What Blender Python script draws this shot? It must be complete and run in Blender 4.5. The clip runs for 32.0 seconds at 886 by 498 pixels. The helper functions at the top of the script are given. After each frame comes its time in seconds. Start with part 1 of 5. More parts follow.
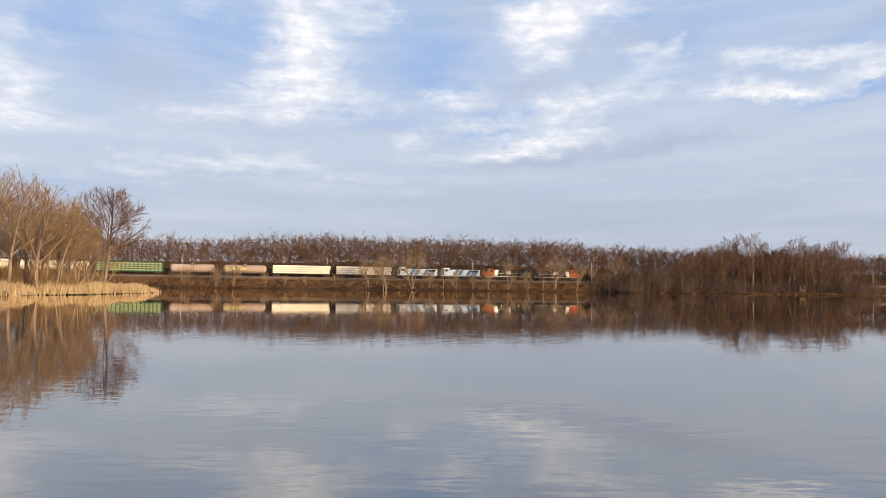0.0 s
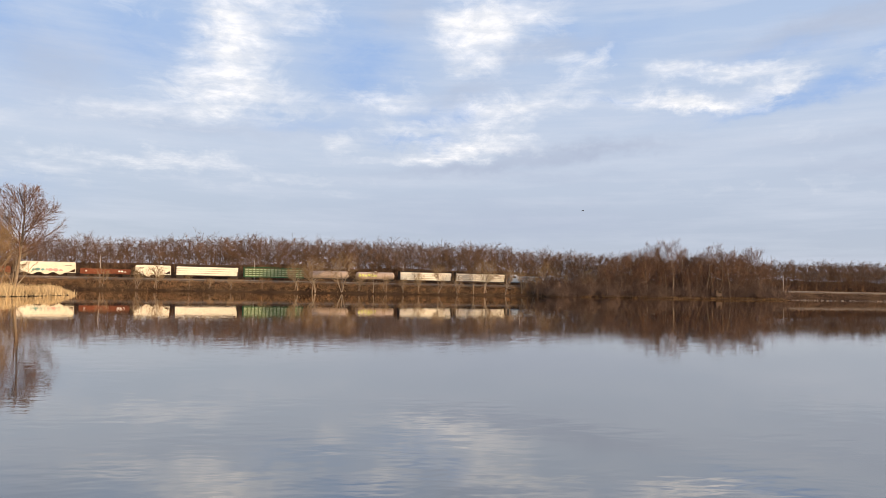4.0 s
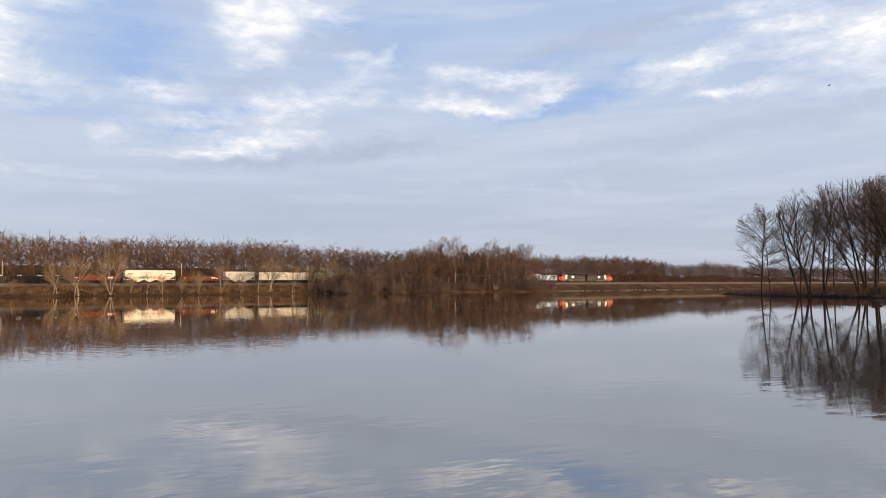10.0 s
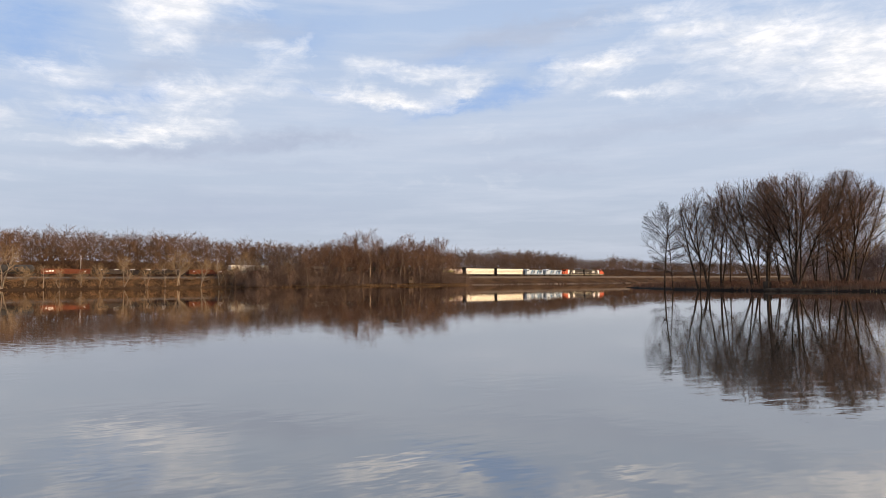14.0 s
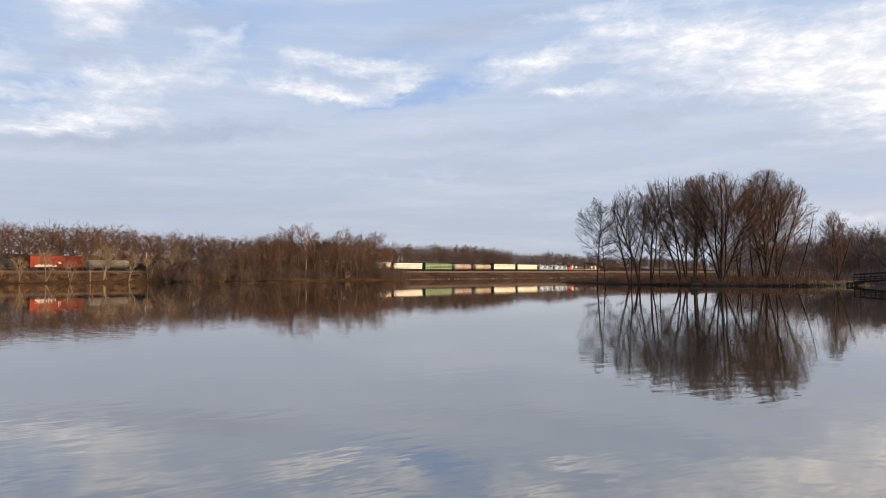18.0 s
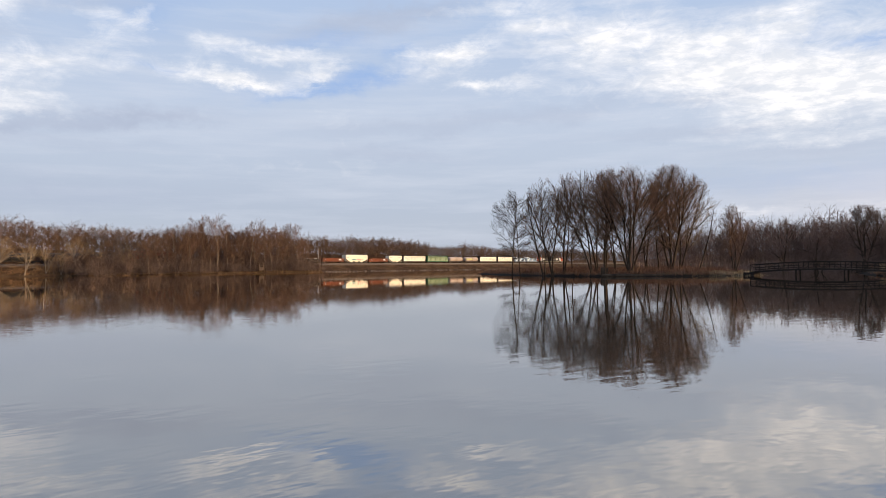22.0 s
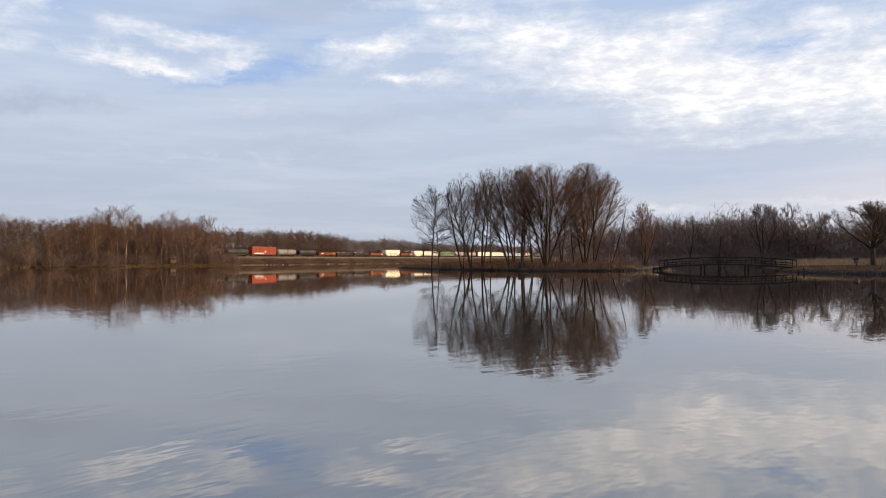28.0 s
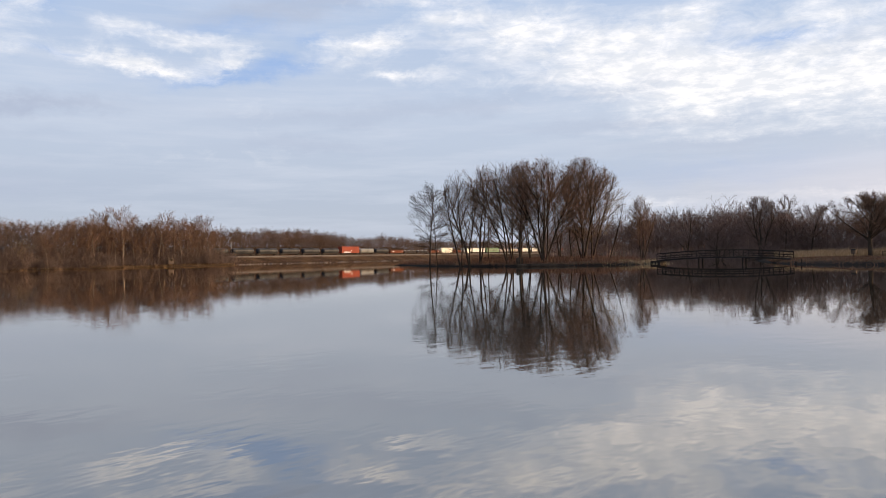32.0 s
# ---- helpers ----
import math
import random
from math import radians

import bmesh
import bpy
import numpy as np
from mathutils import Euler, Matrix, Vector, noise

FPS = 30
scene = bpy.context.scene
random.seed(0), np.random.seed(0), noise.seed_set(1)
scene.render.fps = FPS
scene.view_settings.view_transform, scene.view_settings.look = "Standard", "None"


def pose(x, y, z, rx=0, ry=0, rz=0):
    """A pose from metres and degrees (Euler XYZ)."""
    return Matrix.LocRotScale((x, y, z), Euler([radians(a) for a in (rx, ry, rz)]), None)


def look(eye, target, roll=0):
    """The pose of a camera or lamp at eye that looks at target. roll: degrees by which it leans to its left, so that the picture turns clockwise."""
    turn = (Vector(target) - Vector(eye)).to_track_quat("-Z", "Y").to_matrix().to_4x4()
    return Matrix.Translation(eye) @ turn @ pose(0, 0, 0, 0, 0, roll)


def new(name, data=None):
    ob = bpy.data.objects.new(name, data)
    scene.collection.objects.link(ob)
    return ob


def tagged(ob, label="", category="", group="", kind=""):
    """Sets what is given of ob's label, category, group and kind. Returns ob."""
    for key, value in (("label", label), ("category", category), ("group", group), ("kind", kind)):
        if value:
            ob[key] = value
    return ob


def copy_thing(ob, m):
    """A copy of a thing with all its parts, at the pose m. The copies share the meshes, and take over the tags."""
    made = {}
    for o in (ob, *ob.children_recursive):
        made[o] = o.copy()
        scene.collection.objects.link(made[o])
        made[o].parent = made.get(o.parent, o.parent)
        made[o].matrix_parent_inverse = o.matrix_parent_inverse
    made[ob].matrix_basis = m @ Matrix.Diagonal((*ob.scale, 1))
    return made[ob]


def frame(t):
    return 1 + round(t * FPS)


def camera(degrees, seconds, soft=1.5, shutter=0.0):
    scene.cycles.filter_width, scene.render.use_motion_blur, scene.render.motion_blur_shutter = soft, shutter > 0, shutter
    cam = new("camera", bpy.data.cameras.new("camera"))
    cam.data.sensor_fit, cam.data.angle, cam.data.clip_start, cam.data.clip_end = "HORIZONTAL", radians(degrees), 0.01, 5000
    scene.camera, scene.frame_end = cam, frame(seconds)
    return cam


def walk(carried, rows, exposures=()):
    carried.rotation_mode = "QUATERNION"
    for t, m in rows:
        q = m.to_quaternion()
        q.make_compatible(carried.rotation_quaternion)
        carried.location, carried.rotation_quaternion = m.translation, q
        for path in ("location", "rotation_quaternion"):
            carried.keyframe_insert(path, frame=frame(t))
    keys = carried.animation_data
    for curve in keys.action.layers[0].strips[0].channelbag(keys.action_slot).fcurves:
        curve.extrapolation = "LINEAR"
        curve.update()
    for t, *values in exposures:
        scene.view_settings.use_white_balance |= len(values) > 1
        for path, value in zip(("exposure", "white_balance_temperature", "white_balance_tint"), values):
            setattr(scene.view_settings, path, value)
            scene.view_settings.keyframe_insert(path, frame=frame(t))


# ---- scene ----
# A quiet lake at evening, seen from its near shore; a goods train crosses behind it.
EYE = 2.02                     # eye above the water, metres
cam = camera(63.25, 32.0, 0.8)
VIEW = [  # seconds, heading to the right of +y, tilt up, roll (degrees)
    (0, 0.516, 2.905, 0.753),
    (0.5, 0.522, 2.964, 0.774),
    (1, 0.582, 3.044, 0.818),
    (1.5, 0.716, 3.063, 0.935),
    (2, 1.045, 3.097, 0.998),
    (2.5, 1.710, 3.108, 1.076),
    (3, 2.815, 3.115, 1.074),
    (3.5, 4.345, 3.184, 1.082),
    (5.5, 11.409, 3.450, 0.538),
    (6, 13.122, 3.473, 0.496),
    (6.5, 14.745, 3.440, 0.409),
    (7, 16.188, 3.427, 0.278),
    (7.5, 17.478, 3.380, 0.167),
    (8, 18.640, 3.313, 0.128),
    (8.5, 19.745, 3.250, 0.049),
    (9, 20.819, 3.207, -0.107),
    (9.5, 21.860, 3.150, -0.267),
    (10, 22.902, 3.114, -0.387),
    (10.5, 23.922, 3.068, -0.517),
    (11, 24.875, 3.064, -0.658),
    (11.5, 25.673, 3.056, -0.805),
    (12, 26.456, 3.018, -0.767),
    (12.5, 27.225, 2.932, -0.744),
    (13, 28.049, 2.798, -0.595),
    (13.5, 28.827, 2.688, -0.442),
    (14, 29.636, 2.576, -0.373),
    (14.5, 30.366, 2.506, -0.330),
    (16.5, 32.768, 2.281, -0.418),
    (17, 33.316, 2.254, -0.448),
    (17.5, 33.921, 2.205, -0.362),
    (18, 34.629, 2.120, -0.299),
    (18.5, 35.331, 2.010, -0.279),
    (19, 36.022, 1.874, -0.279),
    (19.5, 36.730, 1.687, -0.292),
    (20, 37.546, 1.500, -0.329),
    (20.5, 38.492, 1.390, -0.417),
    (21, 39.486, 1.353, -0.442),
    (21.5, 40.445, 1.401, -0.477),
    (22, 41.234, 1.438, -0.557),
    (22.5, 41.817, 1.440, -0.593),
    (23, 42.313, 1.376, -0.603),
    (23.5, 42.795, 1.268, -0.569),
    (24, 43.298, 1.200, -0.524),
    (24.5, 43.883, 1.174, -0.437),
    (25, 44.492, 1.188, -0.386),
    (25.5, 45.087, 1.221, -0.326),
    (27.5, 47.181, 1.036, -0.246),
    (28, 47.625, 0.912, -0.265),
    (28.5, 47.996, 0.742, -0.339),
    (29, 48.281, 0.582, -0.518),
    (29.5, 48.447, 0.425, -0.764),
    (30, 48.537, 0.325, -0.979),
    (30.5, 48.623, 0.294, -1.163),
    (31, 48.602, 0.369, -1.184),
    (31.5, 48.393, 0.490, -1.158),
    (32, 47.789, 0.644, -1.094),
]


def cam_pose(yaw, tilt, roll):
    a, e = radians(yaw), radians(tilt)
    eye = Vector((0, 0, EYE))
    return look(eye, eye + Vector((math.sin(a) * math.cos(e), math.cos(a) * math.cos(e), math.sin(e))), roll)


walk(cam, [(t, cam_pose(*v)) for t, *v in VIEW])

# ---- light: low evening sun behind the right shoulder, thin broken cloud ----
SUN_AZ, SUN_EL = 128.0, 9.0
sun = new("sun", bpy.data.lights.new("sun", "SUN"))
sun.data.energy, sun.data.angle, sun.data.color = 6.2, radians(0.6), (1.0, 0.70, 0.42)
sd = Vector((math.sin(radians(SUN_AZ)) * math.cos(radians(SUN_EL)), math.cos(radians(SUN_AZ)) * math.cos(radians(SUN_EL)), math.sin(radians(SUN_EL))))
sun.matrix_basis = look(sd * 100, (0, 0, 0))

world = bpy.data.worlds.new("sky")
scene.world = world
world.use_nodes = True


class Nodes:
    """Short calls for building a node tree."""

    def __init__(self, tree):
        self.t = tree
        tree.nodes.clear()

    def add(self, kind, **given):
        n = self.t.nodes.new(kind)
        for k, v in given.items():
            if k in n.inputs:
                self.set(n.inputs[k], v)
        return n

    def set(self, sock, v):
        if isinstance(v, bpy.types.NodeSocket):
            self.t.links.new(v, sock)
        elif isinstance(v, (tuple, list)) and len(v) == 3 and sock.type == "RGBA":
            sock.default_value = (*v, 1)
        else:
            sock.default_value = v

    def math(self, op, a, b=0.0, c=0.0, clamp=False):
        n = self.t.nodes.new("ShaderNodeMath")
        n.operation, n.use_clamp = op, clamp
        for s, v in zip(n.inputs, (a, b, c)):
            self.set(s, v)
        return n.outputs[0]

    def mix(self, f, a, b, how="MIX"):
        n = self.t.nodes.new("ShaderNodeMix")
        n.data_type, n.blend_type = "RGBA", how
        self.set(n.inputs[0], f), self.set(n.inputs[6], a), self.set(n.inputs[7], b)
        return n.outputs[2]

    def noise(self, vec, scale, detail=3.0, rough=0.55, out=0, distort=0.0):
        n = self.t.nodes.new("ShaderNodeTexNoise")
        self.set(n.inputs["Vector"], vec)
        n.inputs["Scale"].default_value, n.inputs["Detail"].default_value = scale, detail
        n.inputs["Roughness"].default_value, n.inputs["Distortion"].default_value = rough, distort
        return n.outputs[out]

    def ramp(self, v, *stops):
        n = self.t.nodes.new("ShaderNodeValToRGB")
        self.set(n.inputs[0], v)
        while len(n.color_ramp.elements) < len(stops):
            n.color_ramp.elements.new(0.5)
        for e, (p, c) in zip(n.color_ramp.elements, stops):
            e.position, e.color = p, ((c, c, c, 1) if isinstance(c, (int, float)) else (*c, 1))
        return n.outputs[0]

    def xyz(self, x, y, z):
        n = self.t.nodes.new("ShaderNodeCombineXYZ")
        for s, v in zip(n.inputs, (x, y, z)):
            self.set(s, v)
        return n.outputs[0]


def build_sky():
    n = Nodes(world.node_tree)
    gen = n.add("ShaderNodeTexCoord").outputs["Generated"]
    sep = n.t.nodes.new("ShaderNodeSeparateXYZ")
    n.set(sep.inputs[0], gen)
    az = n.math("DEGREES", n.math("ARCTAN2", sep.outputs[0], sep.outputs[1]))
    el = n.math("DEGREES", n.math("ARCSINE", sep.outputs[2]))
    elp = n.math("ABSOLUTE", el)
    # cloud plane: streaks flatten towards the horizon
    inv = n.math("DIVIDE", 1.0, n.math("ADD", n.math("SINE", n.math("RADIANS", elp)), 0.10))
    px = n.math("MULTIPLY", sep.outputs[0], inv)
    py = n.math("MULTIPLY", sep.outputs[1], inv)
    plane = n.xyz(px, py, 0.0)
    # wander of the cloud edges, in degrees
    w1 = n.math("MULTIPLY", n.math("SUBTRACT", n.noise(n.xyz(az, n.math("MULTIPLY", elp, 1.7), 3.0), 0.24, 5.0, 0.62), 0.5), 6.5)
    w2 = n.math("MULTIPLY", n.math("SUBTRACT", n.noise(n.xyz(az, n.math("MULTIPLY", elp, 1.7), 11.0), 0.24, 5.0, 0.62), 0.5), 3.4)
    wa, we = n.math("ADD", az, w1), n.math("ADD", elp, w2)
    sums = {"white": 0.0, "grey": 0.0, "blue": 0.0}

    warped, last = n.xyz(wa, we, 0.0), [None]

    def cloud(kind, a, e, w, h, lean=0.0, amount=1.0):
        m = n.t.nodes.new("ShaderNodeMapping")
        m.vector_type = "TEXTURE"
        if last[0]:  # one after another, so that few values are held at once
            step = n.t.nodes.new("ShaderNodeVectorMath")
            step.operation = "MULTIPLY_ADD"
            n.set(step.inputs[0], last[0])
            step.inputs[1].default_value = (1e-6, 1e-6, 1e-6)
            n.set(step.inputs[2], warped)
            n.set(m.inputs[0], step.outputs[0])
        else:
            n.set(m.inputs[0], warped)
        m.inputs[1].default_value, m.inputs[2].default_value, m.inputs[3].default_value = (a, e, 0), (0, 0, radians(lean)), (w, h, 1)
        d = n.t.nodes.new("ShaderNodeVectorMath")
        d.operation = "DOT_PRODUCT"
        n.set(d.inputs[0], m.outputs[0]), n.set(d.inputs[1], m.outputs[0])
        sums[kind] = n.math("MULTIPLY_ADD", n.math("POWER", 0.3679, d.outputs["Value"]), amount, sums[kind])
        last[0] = sums[kind]

    cloud("white", -11.2, 19.3, 2.8, 4.00, 0, 1.1)
    cloud("white", -5.8, 20.9, 2.8, 1.65, 0, 0.7)
    cloud("white", -9.3, 15.9, 3.8, 1.65, 0, 0.6)
    cloud("white", -13.6, 13.9, 3.3, 1.50, 0, 0.7)
    cloud("white", -8.0, 14.2, 4.5, 1.03, 0, 0.5)
    cloud("white", -19.0, 12.3, 3.8, 0.85, 0, 0.4)
    cloud("white", -15.6, 9.4, 6.1, 0.61, 0, 0.7)
    cloud("white", -22.5, 8.8, 3.8, 0.56, 0, 0.4)
    cloud("white", -31.1, 13.6, 1.9, 3.52, 0, 0.8)
    cloud("white", -29.1, 11.4, 3.3, 1.32, 0, 0.4)
    cloud("white", -18.0, 20.2, 1.9, 1.18, 0, 0.35)
    cloud("white", 8.3, 20.4, 2.6, 2.58, 0, 1.1)
    cloud("white", 11.8, 21.0, 3.5, 1.79, 0, 0.8)
    cloud("white", 1.1, 15.0, 2.4, 1.03, 0, 0.8)
    cloud("white", 3.2, 12.6, 4.0, 0.56, 0, 0.5)
    cloud("white", -2.5, 11.4, 2.0, 0.66, 0, 0.6)
    cloud("white", 6.1, 10.7, 5.4, 0.47, 4, 0.9)
    cloud("white", 10.6, 11.9, 3.1, 0.47, 4, 0.6)
    cloud("white", 11.7, 14.2, 3.8, 0.70, 5, 0.6)
    cloud("white", 14.0, 15.6, 2.8, 0.75, 10, 0.5)
    cloud("white", 18.3, 17.8, 1.6, 0.70, 35, 0.7)
    cloud("white", -24.3, 7.7, 5.6, 0.85, 0, 0.3)
    cloud("white", -6.9, 8.2, 6.6, 0.66, 0, 0.25)
    cloud("blue", -0.8, 17.7, 3.5, 2.91, 0, 1.0)
    cloud("blue", -17.6, 18.1, 4.0, 2.82, 0, 0.7)
    cloud("blue", -25.4, 17.5, 3.1, 3.76, 0, 0.6)
    cloud("blue", 6.1, 13.7, 3.5, 0.85, 5, 0.7)
    cloud("blue", 19.5, 18.8, 3.1, 1.32, 20, 0.5)
    cloud("blue", 15.8, 20.1, 2.1, 0.94, 0, 0.4)
    cloud("blue", 4.3, 11.9, 3.1, 0.42, 0, 0.6)
    cloud("blue", -28.4, 18.3, 2.6, 1.88, 0, 0.6)
    cloud("blue", -5.2, 12.7, 4.2, 0.75, 0, 0.4)
    cloud("blue", -27.9, 6.6, 6.1, 1.03, 0, 0.3)
    cloud("grey", -22.7, 15.1, 3.3, 2.12, 0, 0.5)
    cloud("grey", 8.4, 9.7, 6.6, 0.56, 5, 0.8)
    cloud("grey", 10.1, 5.7, 14.1, 1.88, 0, 0.4)
    cloud("grey", 2.4, 21.3, 2.8, 1.41, 0, 0.4)
    cloud("grey", -12.3, 11.7, 8.5, 0.75, 0, 0.35)
    cloud("white", 16.7, 14.8, 1.6, 0.85, 0, 0.6)
    cloud("white", 22.8, 14.8, 4.0, 0.75, -6, 0.8)
    cloud("white", 25.8, 14.2, 3.5, 0.47, -4, 1.0)
    cloud("white", 28.9, 16.2, 3.1, 0.66, -8, 0.9)
    cloud("white", 31.1, 15.0, 1.8, 0.56, 10, 0.9)
    cloud("white", 24.1, 16.4, 2.8, 0.61, -5, 0.6)
    cloud("white", 9.2, 13.5, 2.6, 1.03, 0, 0.8)
    cloud("white", 7.3, 11.5, 4.0, 0.47, 0, 0.7)
    cloud("white", 16.3, 17.6, 1.7, 0.85, 0, 0.6)
    cloud("white", 9.2, 17.4, 2.1, 0.85, 0, 0.45)
    cloud("white", 41.1, 16.2, 3.1, 0.94, 8, 0.8)
    cloud("white", 44.0, 14.5, 2.4, 0.38, 0, 0.8)
    cloud("white", 42.9, 17.0, 2.8, 0.52, 10, 0.6)
    cloud("white", 47.3, 14.1, 3.1, 0.61, 0, 0.5)
    cloud("white", 48.7, 18.6, 3.5, 1.13, 10, 0.8)
    cloud("white", 53.8, 17.4, 5.6, 1.79, 8, 1.0)
    cloud("white", 59.8, 15.6, 5.9, 2.26, 0, 1.0)
    cloud("white", 65.4, 13.5, 4.9, 2.58, 0, 0.85)
    cloud("white", 57.8, 13.4, 7.5, 1.22, 0, 0.6)
    cloud("white", 67.1, 10.4, 4.2, 1.32, 0, 0.5)
    cloud("white", 45.6, 20.1, 4.2, 0.56, 5, 0.6)
    cloud("white", 33.8, 11.3, 1.9, 1.88, 0, 0.2)
    cloud("white", 31.1, 7.9, 7.5, 0.85, 0, 0.2)
    cloud("blue", 30.2, 13.9, 4.5, 0.61, 4, 0.9)
    cloud("blue", 35.6, 15.0, 2.6, 0.85, 10, 0.9)
    cloud("blue", 31.6, 17.4, 4.5, 0.75, 5, 0.6)
    cloud("blue", 38.4, 16.9, 1.6, 0.47, 0, 0.6)
    cloud("blue", 19.9, 14.9, 1.9, 0.38, 0, 0.5)
    cloud("grey", 33.8, 18.6, 5.9, 0.85, 6, 0.7)
    cloud("grey", 39.7, 19.9, 4.0, 0.61, 6, 0.6)
    cloud("grey", 17.9, 11.1, 6.6, 0.66, 4, 0.9)
    cloud("grey", 39.2, 11.0, 9.4, 0.75, 3, 0.5)
    cloud("grey", 37.4, 8.8, 5.2, 0.61, 0, 0.5)
    cloud("grey", 50.8, 11.9, 5.9, 0.61, 5, 0.4)
    cloud("grey", 12.8, 8.9, 8.5, 0.52, 0, 0.35)
    cloud("grey", 14.3, 18.7, 5.2, 0.85, 8, 0.5)
    cloud("grey", 7.8, 15.4, 3.1, 0.85, 10, 0.5)
    cloud("grey", 12.9, 5.3, 10.3, 1.41, 0, 0.25)
    cloud("white", 70.0, 12.2, 4.5, 1.79, 0, 1.0)
    cloud("white", 74.6, 12.4, 5.4, 1.41, 0, 0.9)
    cloud("white", 78.4, 10.7, 4.0, 2.26, 0, 0.8)
    cloud("white", 67.0, 16.9, 4.5, 1.13, 5, 0.8)
    cloud("white", 76.5, 16.0, 4.5, 1.32, 0, 0.9)
    cloud("white", 71.9, 8.9, 8.5, 0.56, 0, 0.35)
    cloud("white", 76.9, 4.1, 6.1, 0.47, 0, 0.6)
    cloud("white", 64.6, 4.0, 3.3, 0.38, 0, 0.4)
    cloud("blue", 73.2, 14.9, 4.0, 0.47, 3, 0.9)
    cloud("blue", 68.9, 15.8, 1.5, 0.38, 0, 0.5)
    cloud("blue", 68.7, 6.0, 9.4, 1.03, 0, 0.3)
    cloud("grey", 64.0, 12.6, 4.9, 0.52, 6, 0.6)
    cloud("grey", 62.7, 9.8, 9.9, 0.61, 0, 0.5)
    cloud("grey", 77.8, 14.0, 4.5, 0.56, 0, 0.4)
    cloud("grey", 68.8, 8.0, 7.5, 0.61, 0, 0.4)
    cloud("white", -45, 14, 8, 3)
    cloud("white", 84, 13, 9, 3)
    cloud("white", 92, 8, 7, 1.5, 0, 0.8)
    cloud("white", -70, 20, 12, 4)
    cloud("white", 120, 14, 14, 4)
    cloud("white", 160, 20, 14, 5)
    cloud("white", -140, 16, 16, 5)
    cloud("white", -100, 10, 12, 2)

    fine = n.noise(n.xyz(n.math("MULTIPLY", az, 0.075), n.math("MULTIPLY", elp, 0.15), 9.0), 4.6, 10.0, 0.66, distort=0.9)
    broad = n.noise(plane, 1.3, 5.0, 0.55)
    streak = n.noise(n.xyz(n.math("MULTIPLY", az, 0.045), n.math("MULTIPLY", elp, 0.42), 5.0), 1.6, 6.0, 0.6)
    tex = n.math("ADD", n.math("MULTIPLY", fine, 0.6), n.math("MULTIPLY", streak, 0.4))
    high = n.math("MULTIPLY", n.math("SUBTRACT", elp, 24.0), 0.08, clamp=True)
    wild = n.math("MULTIPLY", n.math("MULTIPLY", n.math("SUBTRACT", broad, 0.42), 3.0, clamp=True), high)
    body = n.math("ADD", sums["white"], wild)
    rise = n.math("MULTIPLY_ADD", n.math("SUBTRACT", tex, 0.5), n.math("MULTIPLY_ADD", n.math("MINIMUM", body, 1.0), 3.0, 0.95), body)
    wh = n.math("SMOOTH_MIN", n.math("MULTIPLY", n.math("SUBTRACT", rise, 0.12), 0.72, clamp=True), 1.0, 0.25, clamp=True)
    gr = n.math("MULTIPLY", sums["grey"], n.math("ADD", n.math("MULTIPLY", tex, 1.6), 0.2), clamp=True)
    bl = n.math("MULTIPLY", sums["blue"], n.math("SUBTRACT", 1.9, n.math("MULTIPLY", tex, 2.0)), clamp=True)
    # veil of thin cloud over the clear sky
    sky = n.t.nodes.new("ShaderNodeTexSky")
    sky.sky_type, sky.sun_disc = "NISHITA", False
    sky.sun_elevation, sky.sun_rotation = radians(SUN_EL), radians(SUN_AZ)
    clear = n.mix(1.0, sky.outputs[0], (0.10, 0.10, 0.10), "MULTIPLY")
    veil = n.ramp(n.math("DIVIDE", elp, 40.0), (0.0, (0.55, 0.61, 0.74)), (0.12, (0.53, 0.60, 0.75)), (0.28, (0.62, 0.70, 0.86)), (0.5, (0.52, 0.65, 0.89)), (1.0, (0.34, 0.46, 0.72)))
    col = n.mix(0.85, clear, veil)
    col = n.mix(n.math("MULTIPLY", n.math("SUBTRACT", streak, 0.44), 1.5, clamp=True), col, (0.72, 0.76, 0.86))
    col = n.mix(n.math("MULTIPLY", bl, 0.78), col, (0.29, 0.46, 0.80))
    col = n.mix(n.math("MULTIPLY", gr, 0.85), col, (0.46, 0.52, 0.66))
    col = n.mix(n.math("MULTIPLY", wh, 0.92), col, n.mix(n.math("MULTIPLY", n.math("SUBTRACT", n.noise(plane, 9.0, 6.0, 0.6), 0.42), 4.0, clamp=True), (0.89, 0.90, 0.94), (1.28, 1.22, 1.18)))
    # warmer and lighter towards the sun's side, low down
    side = n.math("MULTIPLY", n.math("SUBTRACT", az, 58.0), 0.03, clamp=True)
    low = n.math("EXPONENT", n.math("MULTIPLY", n.math("POWER", n.math("DIVIDE", n.math("SUBTRACT", elp, 4.5), 2.6), 2.0), -1.0))
    col = n.mix(n.math("MULTIPLY", n.math("MULTIPLY", side, low), 0.8), col, (0.86, 0.80, 0.84))
    out = n.add("ShaderNodeOutputWorld")
    bg = n.add("ShaderNodeBackground", Color=col, Strength=1.0)
    n.t.links.new(bg.outputs[0], out.inputs[0])


build_sky()
scene.view_settings.exposure = 0.0

# ---- materials ----
def material(name, make):
    m = bpy.data.materials.new(name)
    m.use_nodes = True
    n = Nodes(m.node_tree)
    out = n.add("ShaderNodeOutputMaterial")
    n.t.links.new(make(n).outputs[0], out.inputs[0])
    return m


def where(n):
    return n.add("ShaderNodeTexCoord").outputs["Object"]


def world_at(n):
    return n.add("ShaderNodeNewGeometry").outputs["Position"]


